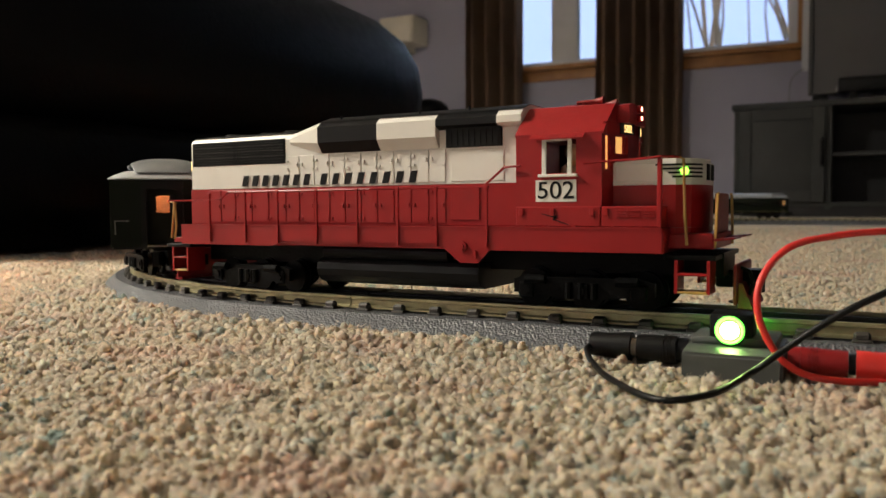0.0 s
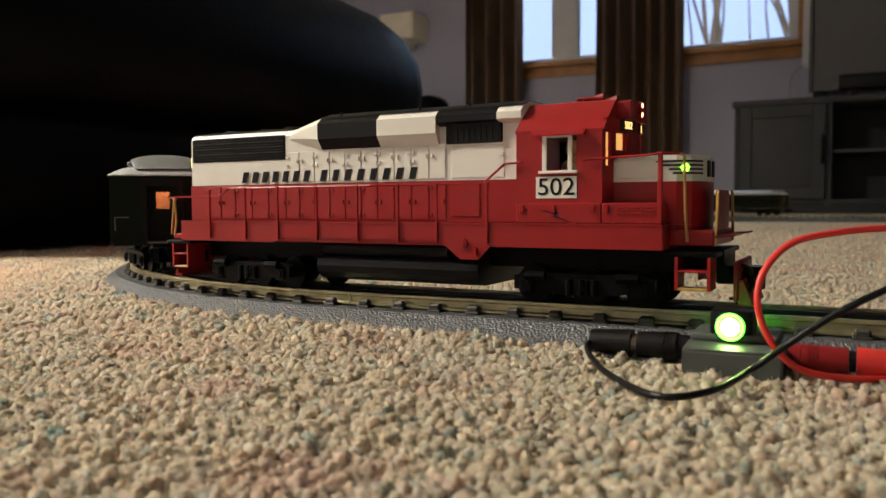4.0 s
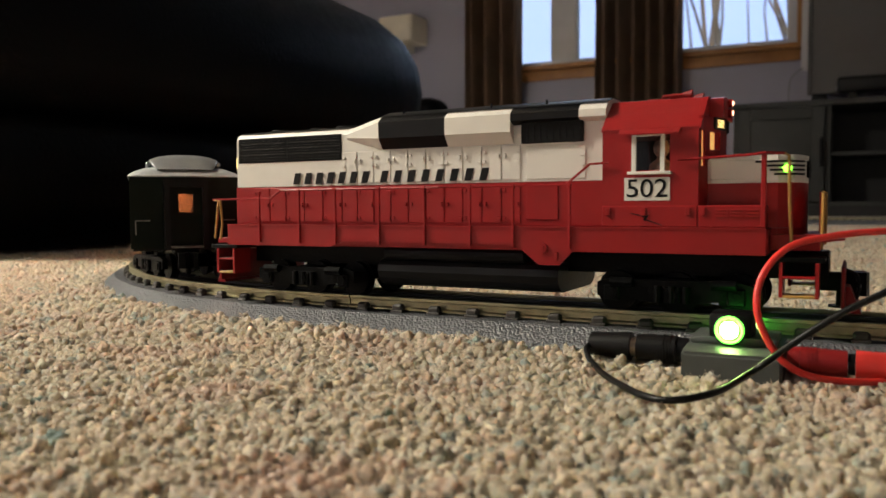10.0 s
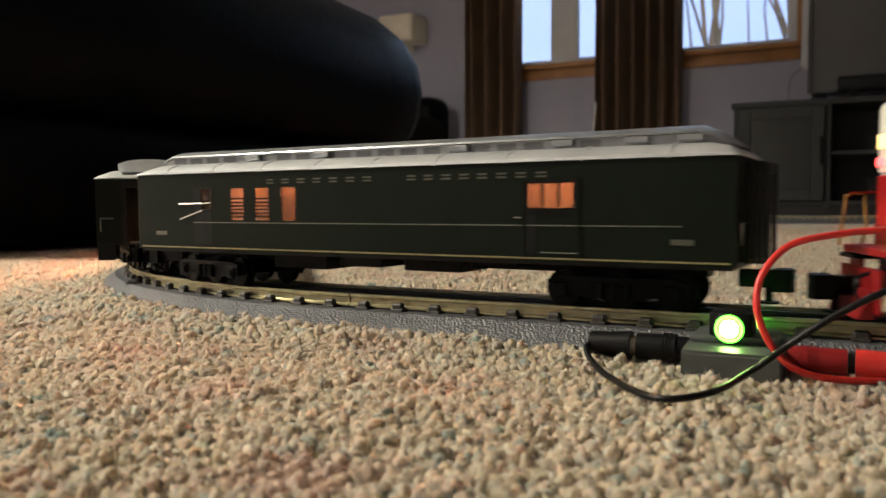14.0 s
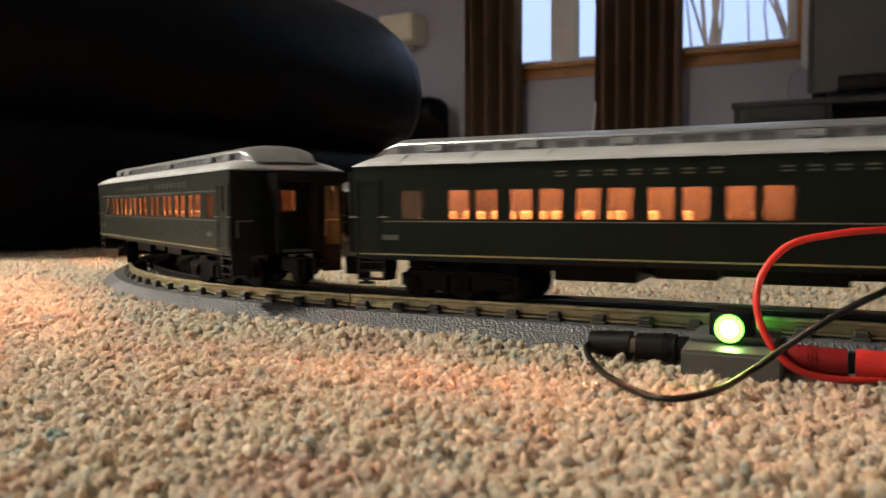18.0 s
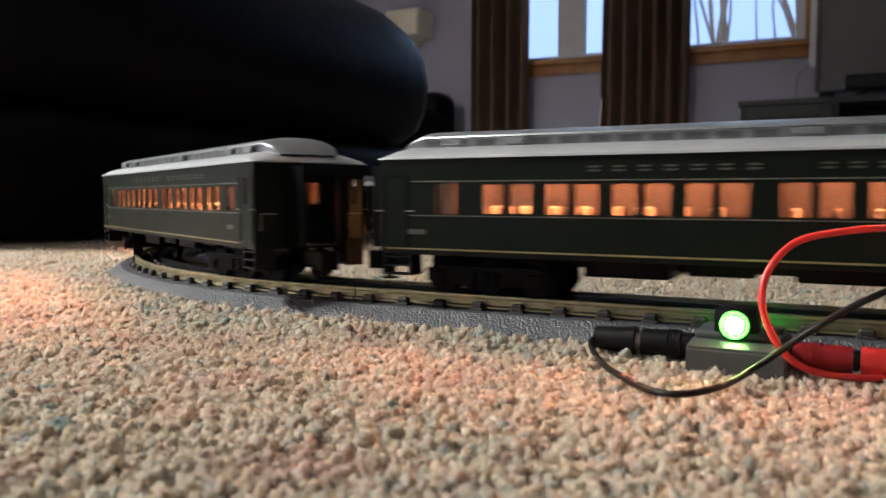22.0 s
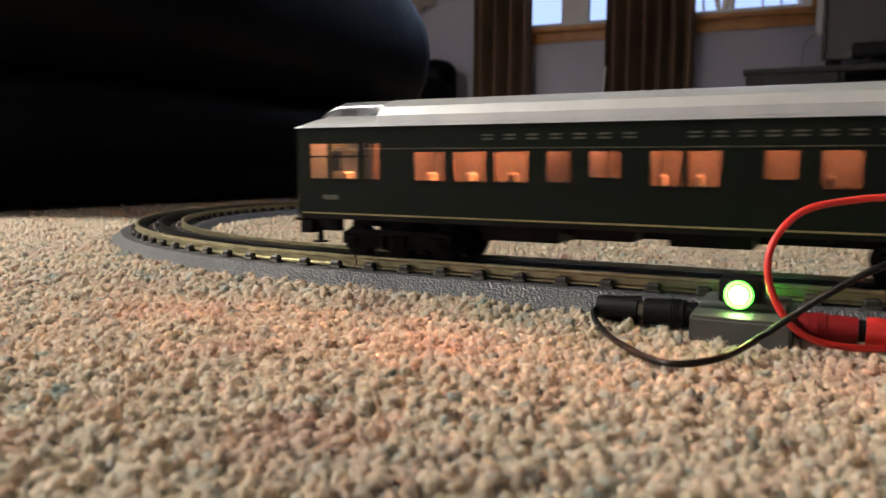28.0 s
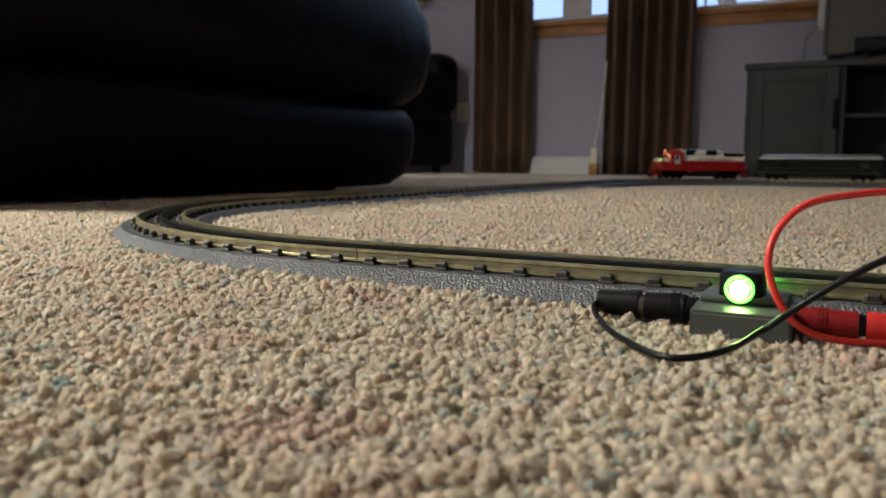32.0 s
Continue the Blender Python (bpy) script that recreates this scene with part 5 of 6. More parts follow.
            for z in (9.2, 16.2):
                P("step", bbox(x0 + 1.2, x1 - 1.2, *sorted((s * 22, s * 29.5)), z, z + 1.0, .2, 1), YELLOW if z < 10 else RED, st)
    for x, s in ((180.4, 1), (-118.2, -1)):
        bm = bmesh.new()
        box(bm, min(x, x + s * 1.6), max(x, x + s * 1.6), -21, 21, 4.5, 20.4, 1.2, 2)
        P("pilot", bm, RED_DARK)
        bm = bmesh.new()
        prism(bm, [(x + s * 1.5, 3.0), (x + s * 7, 3.0), (x + s * 3, 13), (x + s * 1.5, 13)], "y", -17, 17)
        P("plow", bm, RED_DARK)
        P("air_hose", tube(bmesh.new(), smooth_line([(x + s * 1, -11, 19), (x + s * 5, -11, 17), (x + s * 6, -12, 12), (x + s * 5, -12, 8)]), .8, 6), BLACK)
    for y in (-14.5, 14.5):
        P("drop_step", prism(bmesh.new(), [(173.7, 29.4), (181.5, 30.4), (181.5, 31.0), (173.7, 30.4)], "y", y - 8, y + 8), RED_DARK)
    # rear face: lights
    P("rear_headlight", cyl(bmesh.new(), (-107.0, 0, 73), (-110.5, 0, 73), 4.0, 16), WHITE)
    for y in (-16, 16):
        P("rear_number_board", bbox(-107.6, -106.4, y - 4, y + 4, 64, 69.5, .3, 1), NUMBER_LIT, label="glowing number board")
        P("rear_marker", cyl(bmesh.new(), (-107.0, y, 59), (-108.6, y, 59), 1.8, 12), RED_LAMP, label="glowing red marker light")
    # underframe
    P("fuel_tank", prism(bmesh.new(), [(-20, 6.2), (-24, 7.6), (-26.6, 10.2), (-27.4, 13.4), (-26.8, 16.2), (-25, 18.0), (-22, 18.6), (22, 18.6), (25, 18.0), (26.8, 16.2), (27.4, 13.4), (26.6, 10.2), (24, 7.6), (20, 6.2)], "x", -15.2, 74), BLACK)
    for s in (-1, 1):
        P("air_reservoir", cyl(bmesh.new(), (-12, s * 23.5, 21.6), (58, s * 23.5, 21.6), 3.4, 14), BLACK)
    P("underframe", bbox(-100, 176, -14, 14, 15, 24.5), BLACK_MATT)
    # added panels glow amber in place of a cab lamp; driver figure
    for s in (-1, 1):
        q = lambda t, off: (131.2 + 4.6 * t - off, s * (29.3 - 20.3 * t))
        P("windscreen_glow", prism(bmesh.new(), [q(.08, 2.2), q(.98, 2.2), q(.98, 2.6), q(.08, 2.6)], "z", 58, 72.4), AMBER, label="amber glowing panel in place of cab light behind the windscreen")
    bm = bmesh.new()
    lathe(bm, [(2, 43.4), (5.2, 45), (5.6, 53), (4.8, 60), (2.0, 62.2), (1.7, 63.0), (3.0, 64.8), (3.3, 67), (2.4, 69.3), (.6, 70.2)], 14, (114.5, -18, 0))
    P("figurine", bm, FIGURE, label="small painted driver figure")
    coupler_front = coupler(L, 171, 1, BLACK_MATT)
    coupler(L, -118, -1, BLACK_MATT, 0.5)
    t1 = truck(L, 121 - LOCO_MID, (-24, 0, 24), 8.2, 27, "loco")
    t2 = truck(L, -57 - LOCO_MID, (-24, 0, 24), 8.2, 27, "loco")
    return L, (t1, t2), .089


def lathe_x(x, y, z, profile, n=18):
    """Spin (r, along) about an axis along x."""
    bm = bmesh.new()
    rings = [[bm.verts.new((x + a, y + r * math.cos(k * math.tau / n), z + r * math.sin(k * math.tau / n))) for k in range(n)] for r, a in profile]
    for a, b in zip(rings, rings[1:]):
        for k in range(n):
            bm.faces.new((a[k], a[(k + 1) % n], b[(k + 1) % n], b[k]))
    bm.faces.new(rings[0])
    bm.faces.new(rings[-1])
    return bm


CAR_HALF = 165.0
CW_ = 31.0


def car_side(parent, s, windows, doors, z_floor=21.0):
    """One side wall with real openings. windows: (x0, x1, z0, z1); doors: (x0, x1)."""
    y0, y1 = sorted((s * (CW_ - 1.1), s * CW_))
    xs = sorted(windows)
    bm = holed_wall(bmesh.new(), -CAR_HALF, CAR_HALF, 19.6, 61.6, y0, y1, xs)
    side = mm("side_wall", bm, GREEN, parent)
    for w in xs:
        p = mm("pane", bbox(w[0] - .2, w[1] + .2, *sorted((s * (CW_ - .9), s * (CW_ - .6))), w[2] - .2, w[3] + .2), GLASS, side)
        p.visible_shadow = False
        mm("window_sill", bbox(w[0] - .4, w[1] + .4, *sorted((s * CW_, s * (CW_ + .45))), w[2] - .7, w[2] - .1), GREEN, side)
    for a, b in doors:
        d = bmesh.new()
        for q in ((a, a + .7, 21.5, 55), (b - .7, b, 21.5, 55), (a + .7, b - .7, 54.3, 55), (a + .7, b - .7, 36.2, 37.0), (a + .7, b - .7, 21.5, 22.3)):
            box(d, q[0], q[1], *sorted((s * (CW_ + .02), s * (CW_ + .5))), q[2], q[3])
        mm("door", d, GREEN, side, "panelled car door")
        for x in (a - 1.5, b + 1.5):
            mm("grab_iron", bbox(x - 2.2, x + 2.2, *sorted((s * (CW_ + .3), s * (CW_ + .8))), 37.8, 38.4), STEEL, side)
    return side


def coach(kind):
    """A heavyweight passenger car of the given kind."""
    labels = {"baggage": "dark green toy baggage car with barred windows", "combine": "dark green toy combine car with a baggage door",
              "coach": "dark green toy passenger coach with lit windows", "diner": "dark green toy sleeping car with lit windows",
              "lounge": "dark green toy observation car with lit windows"}
    c = empty("passenger_car")
    tagged(c, labels[kind], "toy passenger car", "cars of the toy train")
    z0, z1 = 37.3, 49.9
    win, doors, side_doors = [], [], []
    if kind == "coach":
        win = [(-136.4, -125.6)]
        for i in range(8):
            a = -113.6 + i * 28.65 + (5.5 if i > 3 else 0)
            win += [(a + .5, a + 10.2), (a + 13.5, a + 23.4)]
        win += [(127.4, 139.0)]
        doors = [(146.5, 163.5), (-163.5, -150.5)]
    if kind == "combine":
        win = [(-139, -128.4)]
        for i in range(5):
            a = -115.6 + i * 29.2
            win += [(a + .3, a + 10.0), (a + 13.4, a + 23.2)]
        doors = [(-163.5, -150.5)]
        side_doors = [(82.5, 110)]
    if kind == "baggage":
        win = [(-91.8, -82.6, 36.2, 53.0), (-74.3, -64.8, 36.2, 53.0), (-56.5, -47.2, 36.2, 53.0)]
        side_doors = [(78.6, 104)]
    if kind == "diner":
        for a in (-123.6, -83.5, -43.6, -.6):
            win += [(a, a + 2.8), (a + 4.2, a + 15.2), (a + 16.6, a + 19.6)]
        win += [(56.6, 75.1), (83.8, 101.7), (110.5, 128.1)]
        doors = [(146.5, 163.5)]
    if kind == "lounge":
        win = [(-157.8, -147.2, 37.6, 54), (-144.8, -129.6, 37.6, 54), (-127.0, -118.6, 37.6, 54)]
        win += [(-99.6, -84.4), (-80.2, -64.7), (-60.5, -45.2), (-36.5, -26.5), (-18.4, -6.0, 39.6, 49.9), (6.2, 17.6, 36.6, 49.9), (20.4, 31.8, 36.6, 49.9), (47.6, 58.4, 39.6, 49.9),
                (66.6, 78.8, 36.6, 49.9), (90.2, 102.4, 36.6, 49.9), (112.2, 124.0, 39.2, 49.9), (130.4, 142.8, 39.2, 49.9)]
        doors = [(147.5, 163.5)]
    win = [w if len(w) == 4 else (*w, z0, z1) for w in win]
    for a, b in doors:
        if b > 0:
            win.append((b - 11.0, b - 7.2, 41.0, 54.0))
    for a, b in side_doors:
        q = (b - a - 4) / 3
        for k in range(3):
            win.append((a + 2 + k * q, a + 2 + (k + .84) * q, 42.2, 52.4))
    if kind == "baggage":
        win += [(-113.4, -106.2, 42, 52.8)]
    for s in (-1, 1):
        side = car_side(c, s, win, doors)
        Y = sorted((s * (CW_ + .02), s * (CW_ + .28)))
        mm("gold_line", bbox(-162, 145 if kind != "baggage" else 163, *Y, 20.6, 21.3), GOLD_LINE, side, "thin gold line")
        if kind != "lounge":
            mm("belt_line", bbox(-149 if kind != "baggage" else -120, 145, *Y, 34.6 if kind == "baggage" else 35.9, 35.0 if kind == "baggage" else 36.3), GREEN_LINE, side)
        if kind in ("coach", "diner", "lounge"):
            mm("belt_line", bbox(-149, 145, *Y, 51.3, 51.7), GREEN_LINE if kind == "coach" else GOLD_DULL, side)
        first = None
        for w0, n, pitch in ((-66, 7, 10.2), (20, 8, 9.2)):
            for k in range(n):
                x = w0 + k * pitch
                if first is None:
                    bm = bmesh.new()
                    box(box(bm, 0, 4.6, *Y, 55.0, 55.8), 0, 4.6, *Y, 56.6, 57.4)
                    first = mm("side_mark", bm, GOLD_DULL, side, "small dull gold mark")
                    first.matrix_basis = pose(x / 1000, 0, 0)
                else:
                    same_mesh(first, "side_mark", side, pose(x / 1000, 0, 0))
        for x in (128, -150) if kind != "baggage" else (141, -150):
            mm("number_plate_bar", bbox(x, x + 8.6, *Y, 27.6, 29.8), GOLD_DULL, side, "dull gold bar")
        for a, b in side_doors:
            for q in ((a, a + .9, 21.6, 54.6), (b - .9, b, 21.6, 54.6), (a + .9, b - .9, 53.7, 54.6), (a + .9, b - .9, 39.6, 40.6), (a + 8, b - .9, 23.2, 23.6)):
                mm("door_rail", bbox(q[0], q[1], *sorted((s * (CW_ + .02), s * (CW_ + .6))), q[2], q[3]), GREEN if q[2] > 31 or q[0] == a or q[1] == b else GREEN_LINE, side)
            # flat black strips paint the shade in the door's recess
            mm("door_recess", bbox(a + .95, a + 5.6, *sorted((s * (CW_ + .02), s * (CW_ + .2))), 23, 41.6), BLACK, side)
            mm("door_recess", bbox(a + .95, b - .95, *sorted((s * (CW_ + .02), s * (CW_ + .2))), 52.5, 53.6), BLACK, side)
            mm("grab_iron", bbox(a - 4, a - 1, *sorted((s * (CW_ + .3), s * (CW_ + .8))), 37.8, 38.4), STEEL, side)
        if kind == "baggage":
            for w in win[:3]:
                for k in range(6):
                    z = 37.6 + k * 1.9
                    mm("window_bar", bbox(w[0], w[1], *sorted((s * (CW_ - .5), s * (CW_ - .1))), z, z + .75), BLACK, side)
            # crew door's recess is not cut in; black panels paint its shade
            Z = sorted((s * (CW_ + .02), s * (CW_ + .2)))
            for q in ((-119.6, -113.5, 23, 54), (-113.4, -106, 23, 41.4), (-113.4, -106, 52.9, 54)):
                mm("crew_door", bbox(q[0], q[1], *Z, q[2], q[3]), BLACK, side, "flat black panel for the shaded recess of the crew door")
            mm("crane_arm", tube(bmesh.new(), [(-129, s * (CW_ + 1.4), 36.4), (-112, s * (CW_ + 1.4), 41.2)], .4, 6), STEEL, side)
            mm("crane_arm", tube(bmesh.new(), [(-130, s * (CW_ + 1), 45), (-112, s * (CW_ + 1), 45), (-106, s * (CW_ + 1.5), 45.5)], .4, 6), STEEL, side)
        if kind == "diner":
            mm("vent_panel", bbox(-152, -148, *Y, 44, 50), GREEN_LINE, side)
            mm("vent_panel", bbox(-152, -148, *Y, 30, 34), GREEN_LINE, side)
    # ends with diaphragm and end door window
    for s in (-1, 1):
        bm = bmesh.new()
        x0, x1 = sorted((s * (CAR_HALF - 1.2), s * CAR_HALF))
        lit = kind != "baggage" and s > 0
        for q in ((-CW_ + 1.1, -4, 19.6, 61.5), (-4, 4, 19.6, 41), (-4, 4, 51.5, 61.5)) + (((4, 20.5, 19.6, 61.5), (20.5, 29, 19.6, 23), (20.5, 29, 54, 61.5), (29, CW_ - 1.1, 19.6, 61.5)) if lit else ((4, CW_ - 1.1, 19.6, 61.5),)):
            box(bm, x0, x1, q[0], q[1], q[2], q[3])
        bmesh.ops.remove_doubles(bm, verts=bm.verts[:], dist=.001)
        e = mm("end_wall", bm, GREEN, c)
        p = mm("pane", bbox(*sorted((s * (CAR_HALF - .9), s * (CAR_HALF - .6))), -4.1, 4.1, 40.9, 51.6), GLASS, e)
        p.visible_shadow = False
        rear_open = kind == "lounge" and s < 0
        if not rear_open:
            for k in range(4 if kind == "baggage" and s > 0 else 7):
                a, b = sorted((s * (CAR_HALF + .1 + k * 2.3), s * (CAR_HALF + 1.6 + k * 2.3)))
                g = .5 * (k % 2)
                u = [(-12.5 + g, 20), (-9.5 + g, 20), (-9.5 + g, 56 - g), (9.5 - g, 56 - g), (9.5 - g, 20), (12.5 - g, 20), (12.5 - g, 60 - g), (-12.5 + g, 60 - g)]
                mm("diaphragm_fold", prism(bmesh.new(), u, "x", a, b), BLACK, e)
            mm("gangway_plate", bbox(*sorted((s * CAR_HALF, s * (CAR_HALF + 9))), -9, 9, 20, 21, .2, 1), STEEL, e)
        for y in (-24, 24):
            mm("end_grab_iron", tube(bmesh.new(), [(s * (CAR_HALF + .1), y - 4, 28), (s * (CAR_HALF + 1.6), y - 4, 28), (s * (CAR_HALF + 1.6), y - 4, 36), (s * (CAR_HALF + 1.6), y + 4, 36)], .35, 5), STEEL, e)
        if doors and not rear_open:
            for q in (-1, 1):
                st = mm("vestibule_step", box(bmesh.new(), *sorted((s * 149, s * 150.2)), *sorted((q * 20, q * 30.5)), 8.5, 19.5), BLACK, c)
                for z in (8.5, 12.6, 16.6):
                    mm("tread", bbox(*sorted((s * 150.3, s * 163)), *sorted((q * (20 + z * .3), q * 30.5)), z, z + .6), BLACK, st)
                mm("stringer", bbox(*sorted((s * 163.1, s * 164)), *sorted((q * 20, q * 30.5)), 8.5, 19.5), BLACK, st)
        coupler(c, s * (CAR_HALF - 4), s, None, 2.5 if kind == "baggage" and s > 0 else 4.5 if rear_open else 8.5)
    # roof: lower deck, clerestory, vents, rounded ends
    R = 165.5
    bm = bmesh.new()
    low = [(-32, 61.7), (-31.8, 62.8), (-29.5, 64.6), (-24, 66.6), (-20.5, 67.4), (20.5, 67.4), (24, 66.6), (29.5, 64.6), (31.8, 62.8), (32, 61.7)]
    rings = []
    for x, kx in ((-R, .0), (-R + 1, .35), (-R + 5, .75), (-R + 12, 1.0), (R - 12, 1.0), (R - 5, .75), (R - 1, .35), (R, .0)):
        rings.append([bm.verts.new((x, p, 61.7 + (q - 61.7) * max(kx, .12))) for p, q in low])
    for a, b in zip(rings, rings[1:]):
        for i in range(len(low)):
            j = (i + 1) % len(low)
            bm.faces.new((a[i], a[j], b[j], b[i]))
    bm.faces.new(rings[0])
    bm.faces.new(rings[-1])
    roof = mm("roof", bm, ROOF, c, "silver painted roof", smooth=False)
    bm = bmesh.new()
    hi = [(-18.6, 66.8), (-18.6, 71.2), (-20.0, 71.5), (-19.6, 72.4), (-14, 74.4), (-6, 75.4), (6, 75.4), (14, 74.4), (19.6, 72.4), (20.0, 71.5), (18.6, 71.2), (18.6, 66.8)]
    rings = []
    for x, kz, ky in ((-163, .02, .80), (-160, .30, .86), (-155, .70, .93), (-148, 1, 1), (148, 1, 1), (155, .70, .93), (160, .30, .86), (163, .02, .80)):
        rings.append([bm.verts.new((x, p * ky, 66.0 + (q - 66.0) * kz)) for p, q in hi])
    for a, b in zip(rings, rings[1:]):
        for i in range(len(hi)):
            j = (i + 1) % len(hi)
            bm.faces.new((a[i], a[j], b[j], b[i]))
    bm.faces.new(rings[0])
    bm.faces.new(rings[-1])
    mm("clerestory", bm, ROOF_DULL, roof, "dull silver raised clerestory")
    vents = {"coach": (-132.8, -102.3, 15.2, 101.9, 132.4), "combine": (-128, -82, -40, 30, 85, 125), "baggage": (-85, -38, 41.7, 92.5, 124.5, 146), "diner": (86, 112, 132), "lounge": (-126, 110, 135)}[kind]
    for s in (-1, 1):
        for x in vents:
            mm("roof_vent", box(bmesh.new(), x - 5, x + 5, *sorted((s * 18.7, s * 21.6)), 68.2, 71.0, .6, 1), ROOF_DULL, roof)
    duct_span = {"diner": (-129, 54), "lounge": (-119, 108)}.get(kind, (0, 0))
    pane = None
    for s in (-1, 1):
        for i in range(23):
            x = -143 + i * 13.0
            if duct_span[0] - 6 < x < duct_span[1] + 6 and duct_span[1] or min(abs(x - v) for v in vents) < 9:
                continue
            if pane is None:
                pane = mm("clerestory_pane", bbox(-4.6, 4.6, *sorted((s * 18.55, s * 18.8)), 67.5, 70.7), CLERESTORY, roof, "dull grey clerestory pane")
                pane.matrix_basis = pose(x / 1000, 0, 0)
                m0 = s
            else:
                same_mesh(pane, "clerestory_pane", roof, pose(x / 1000, 0, 0, 0, 0, 0 if s == m0 else 180))
    if kind in ("baggage", "combine"):
        for x in range(-140, 141, 35):
            mm("roof_strap", prism(bmesh.new(), [(p * 1.004, q + .35) for p, q in low[:5]] + [(p, q - .5) for p, q in low[4::-1]], "x", x - .7, x + .7), ROOF, roof)
            mm("roof_strap", prism(bmesh.new(), [(-p * 1.004, q + .35) for p, q in low[:5]] + [(-p, q - .5) for p, q in low[4::-1]], "x", x - .7, x + .7), ROOF, roof)
    if kind in ("diner", "lounge"):
        a, b = (-129, 54) if kind == "diner" else (-119, 108)
        duct = [(15, 66.0), (31.9, 62.9), (31.4, 66.5), (28.5, 70.6), (23.5, 73.0), (15, 74.8)]
        for s in (-1, 1):
            mm("air_duct", prism(bmesh.new(), [(s * p, q) for p, q in duct], "x", a, b), ROOF, roof, "smooth silver roof duct")
    # floor, underfloor boxes
    mm("floor", bbox(-CAR_HALF + 1.3, CAR_HALF - 1.3, -29.8, 29.8, 18.2, 21.2), BLACK, c)
    mm("centre_sill", bbox(-150, 150, -6, 6, 13.5, 18.1), BLACK_MATT, c)
    for x0, x1, zb, y in ((-70, -34, 11, 22), (-28, -2, 13, 20), (12, 44, 12.4, 22), (46, 70, 15, 18)):
        mm("underfloor_box", bbox(x0, x1, -y, y, zb, 18.1, .6, 1), BLACK_MATT, c)
    # lit interior
    e_ = 146 if kind == "baggage" else 158
    mm("light_strip", bbox(-e_, e_, -16, 2, 59.9, 60.5), LAMP_STRIP, c, "warm interior light strip")
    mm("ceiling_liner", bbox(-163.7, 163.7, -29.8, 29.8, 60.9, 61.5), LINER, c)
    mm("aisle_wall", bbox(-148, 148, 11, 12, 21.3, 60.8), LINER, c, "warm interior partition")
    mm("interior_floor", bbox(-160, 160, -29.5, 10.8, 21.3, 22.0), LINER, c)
    rnd = random.Random(len(kind))
    if kind in ("coach", "combine"):
        n = 17 if kind == "coach" else 10
        seat = None
        for i in range(n):
            x = -118 + i * 14.6
            for y in (-20.5, 2.5):
                if seat is None:
                    b = bmesh.new()
                    box(b, -3.4, 3.4, -7, 7, 22.1, 31, .8, 1)
                    box(b, -3.4, -1.6, -7, 7, 31, 40.5, .8, 1)
                    seat = mm("seat", b, SEAT, c)
                    seat.matrix_basis = pose(x / 1000, y / 1000, 0)
                else:
                    same_mesh(seat, "seat", c, pose(x / 1000, y / 1000, 0))
    walls = {"coach": (-121, 4, 121, 143), "combine": (-121, 30, 78), "baggage": (-100, -42, 60), "diner": (-100, -56, -14, 30, 79, 106, 134), "lounge": (-112, -42, -22, 1, 40, 62, 85, 107, 127, 145)}[kind]
    for x in walls:
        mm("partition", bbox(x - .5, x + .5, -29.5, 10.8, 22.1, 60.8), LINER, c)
    if kind in ("diner", "lounge"):
        for x in ((-108, -64, -22, 22, 66, 92, 119) if kind == "diner" else (-138, -92, -72, -52, 12, 26, 72, 96)):
            mm("armchair", box(box(bmesh.new(), x - 4, x + 4, -27, -18, 22.1, 32, 1, 1), x - 4, x - 2, -27, -18, 32, 41, 1, 1), SEAT, c)
    if kind == "lounge":
        # open platform rail and marker at the rear
        bm = bmesh.new()
        for y in range(-26, 27, 4):
            cyl(bm, (-CAR_HALF - 3.5, y, 17.5), (-CAR_HALF - 3.5, y, 21), .5, 6)
        box(bm, -CAR_HALF - 4.4, -CAR_HALF, -28, 28, 16.6, 18.0)
        mm("rear_platform", bm, BLACK, c)
        for s in (-1, 1):
            bm = bmesh.new()
            box(bm, -147.1, -144.9, *sorted((s * (CW_ - .5), s * (CW_ + .3))), 37.6, 54)
            box(bm, -129.5, -127.1, *sorted((s * (CW_ - .5), s * (CW_ + .3))), 37.6, 54)
            box(bm, -157.8, -118.8, *sorted((s * (CW_ - .5), s * (CW_ - .1))), 47.6, 48.3)
            mm("window_bars", bm, GREEN, c)
    t1 = truck(c, 115, (-23.5, 0, 23.5), 7.6, 23, "car")
    t2 = truck(c, -115, (-23.5, 0, 23.5), 7.6, 23, "car")
    return c, (t1, t2), .115


def build_train():
    cars = [build_loco()]
    made = {}
    for kind in ("baggage", "combine", "coach", "coach", "coach", "diner", "lounge"):
        if kind not in made:
            made[kind] = coach(kind)
            cars.append(made[kind])
        else:
            ob = copy_thing(made[kind][0], Matrix())
            tr = [o for o in ob.children if o.name.startswith("truck")]
            tr.sort(key=lambda o: -o.matrix_basis.translation.x)
            cars.append((ob, tr, .115))
    return cars


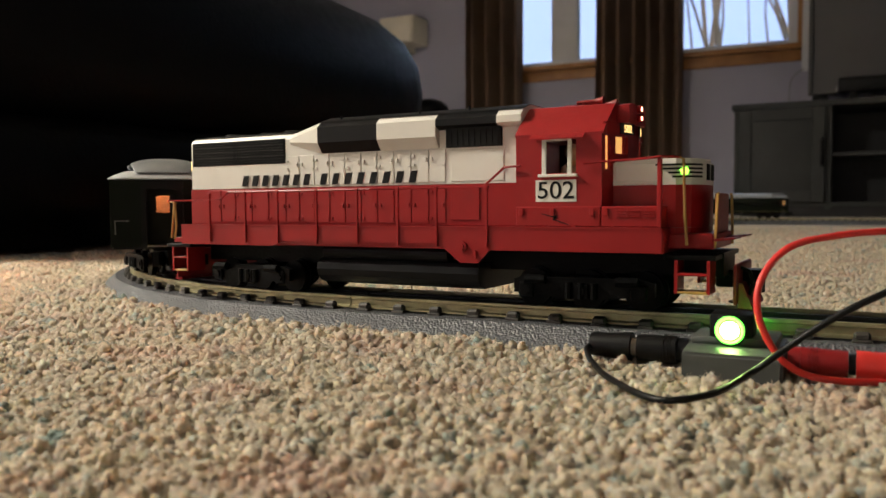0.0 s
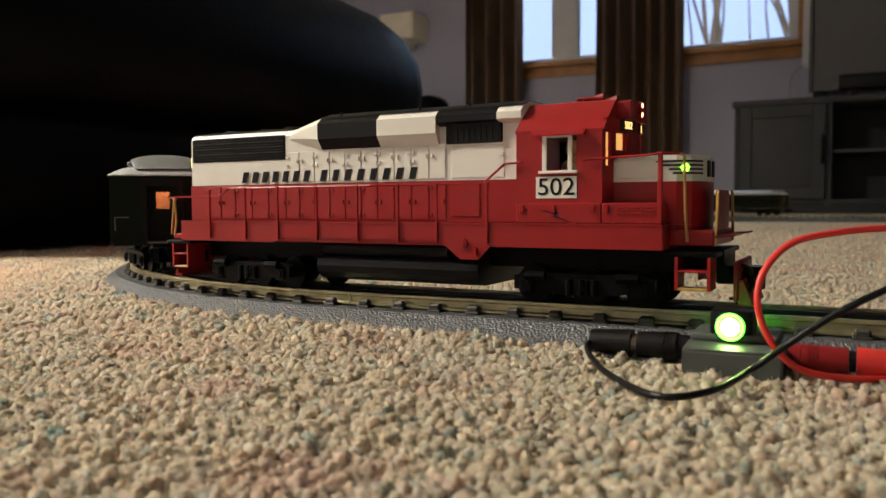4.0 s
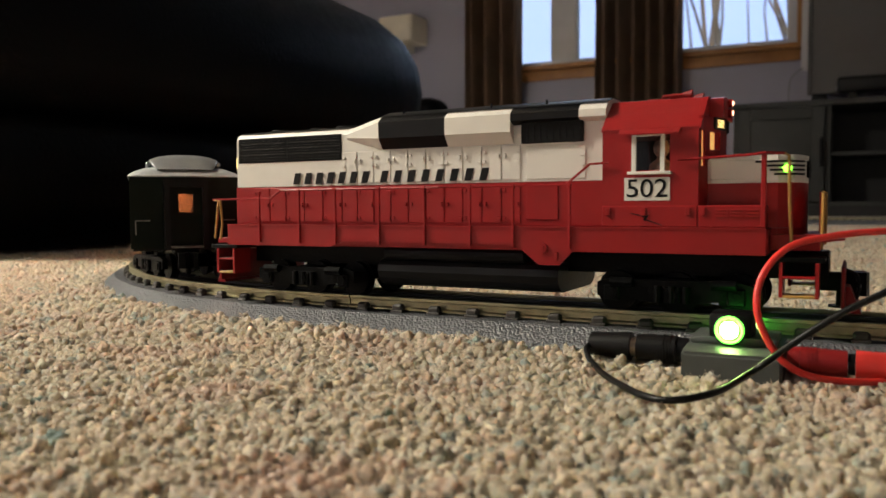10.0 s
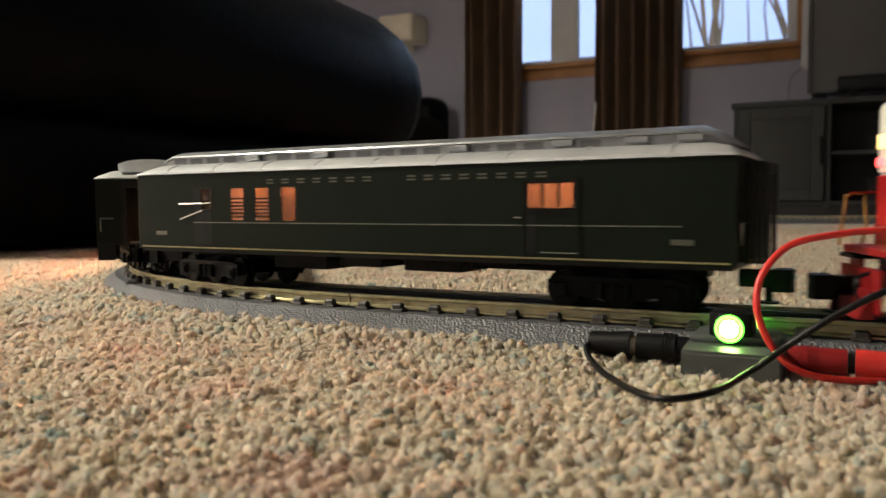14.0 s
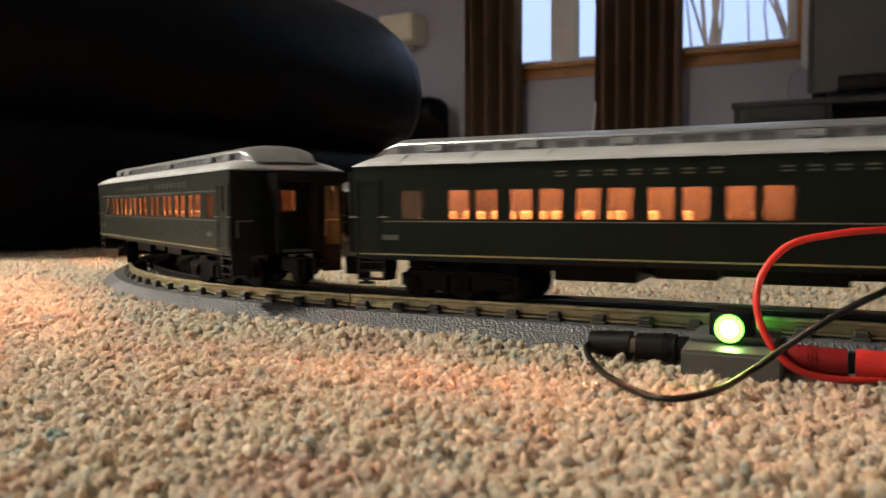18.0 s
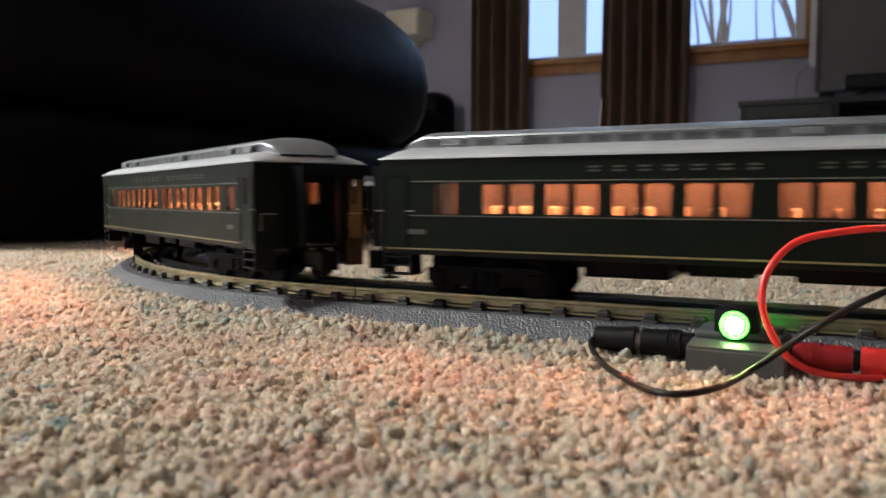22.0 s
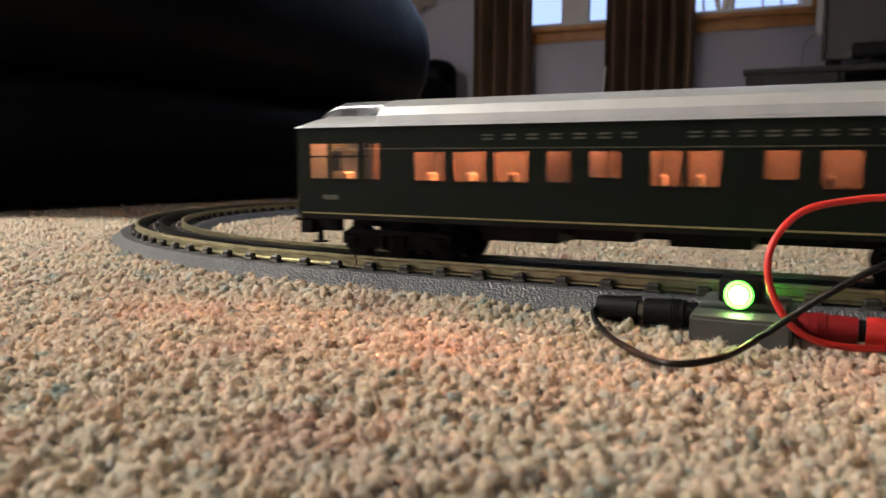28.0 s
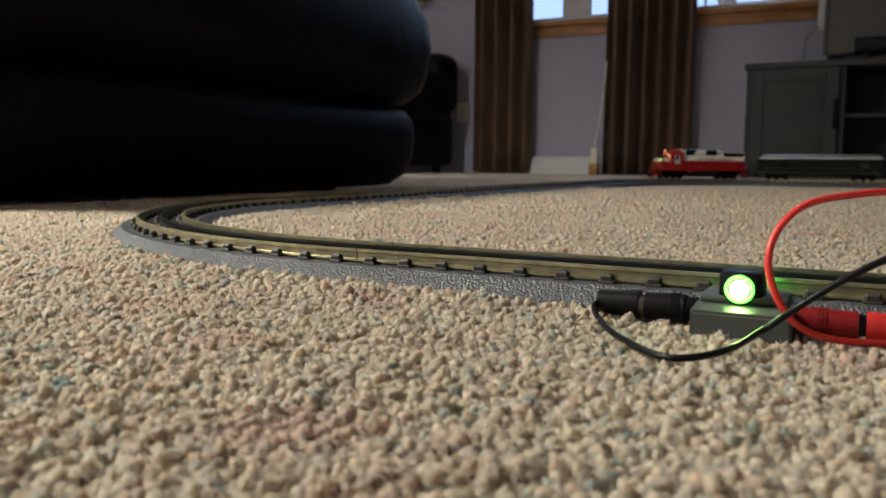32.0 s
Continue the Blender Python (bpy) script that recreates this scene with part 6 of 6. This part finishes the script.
# how far the locomotive has gone round the oval, in metres, at seconds
RUN = [(0, 0), (6.8, 0), (7, 0.0002), (7.5, 0.0051), (8, 0.0119), (8.5, 0.0123), (9, 0.0147), (9.5, 0.0273), (10, 0.0372), (10.5, 0.0522), (11, 0.071), (11.5, 0.0983), (12, 0.1375), (12.5, 0.184),
       (13, 0.2362), (13.5, 0.2861), (14, 0.3409), (14.5, 0.395), (15.5, 0.5197), (16.5, 0.654), (17.5, 0.803), (18, 0.8715), (18.5, 0.9562), (19, 1.047), (19.5, 1.149), (20, 1.2475), (20.5, 1.3518), (21, 1.451),
       (21.5, 1.5425), (22, 1.6355), (22.5, 1.7302), (23, 1.824), (23.5, 1.914), (24.5, 2.101), (25, 2.196), (25.5, 2.2865), (26.5, 2.4613), (27.5, 2.6355), (28, 2.717), (28.5, 2.8045), (29.5, 2.993), (30, 3.083),
       (30.5, 3.173), (31, 3.259), (31.5, 3.341), (32, 3.419)]
BEHIND = [-.032, 0.3220, 0.6945, 1.0710, 1.4475, 1.8240, 2.2005, 2.5770]

# the cars lag as the couplers draw tight
SLACK = .010


def run_at(t):
    for i in range(len(RUN) - 1):
        if RUN[i][0] <= t <= RUN[i + 1][0]:
            break
    (t0, a), (t1, b) = RUN[i], RUN[i + 1]

    def slope(j):
        if j <= 0 or j >= len(RUN) - 1:
            return 0.0 if j <= 0 else (RUN[-1][1] - RUN[-2][1]) / (RUN[-1][0] - RUN[-2][0])
        l = (RUN[j][1] - RUN[j - 1][1]) / (RUN[j][0] - RUN[j - 1][0])
        r = (RUN[j + 1][1] - RUN[j][1]) / (RUN[j + 1][0] - RUN[j][0])
        return 2 * l * r / (l + r) if l > 0 and r > 0 else 0.0
    h = t1 - t0
    u = (t - t0) / h
    return a * (1 + 2 * u) * (1 - u) ** 2 + slope(i) * h * u * (1 - u) ** 2 + b * u * u * (3 - 2 * u) + slope(i + 1) * h * u * u * (u - 1)


def motions():
    """The train runs round the oval; its trucks follow the rails."""
    times = [0, 6.8] + [6.8 + .2 * i for i in range(1, 127)]
    for (ob, trucks, base), back in zip(train, BEHIND):
        rows, turn = [], [[], []]
        for t in times:
            s = run_at(t) - back - (SLACK * math.sin(math.pi * min(max((t - 9) / 4.6, 0), 1)) ** 2 if back > 0 else 0)
            (f, hf), (r, hr) = track_at(s + base), track_at(s - base)
            mid = (f + r) / 2
            h = math.atan2(f.y - r.y, f.x - r.x)
            m = Matrix.Translation((mid.x, mid.y, RAIL_Z)) @ Matrix.Rotation(h, 4, "Z")
            rows.append((t, m))
            for k, (sgn, hh) in enumerate(((1, hf), (-1, hr))):
                d = (hh - h + math.pi) % math.tau - math.pi
                turn[k].append((t, Matrix.Translation((sgn * base, 0, 0)) @ Matrix.Rotation(d, 4, "Z")))
        walk(ob, rows)
        for k in (0, 1):
            walk(trucks[k], turn[k])

build_room()
build_outside()
build_furniture()
build_track()
build_carpet()
build_power()
train = build_train()
motions()
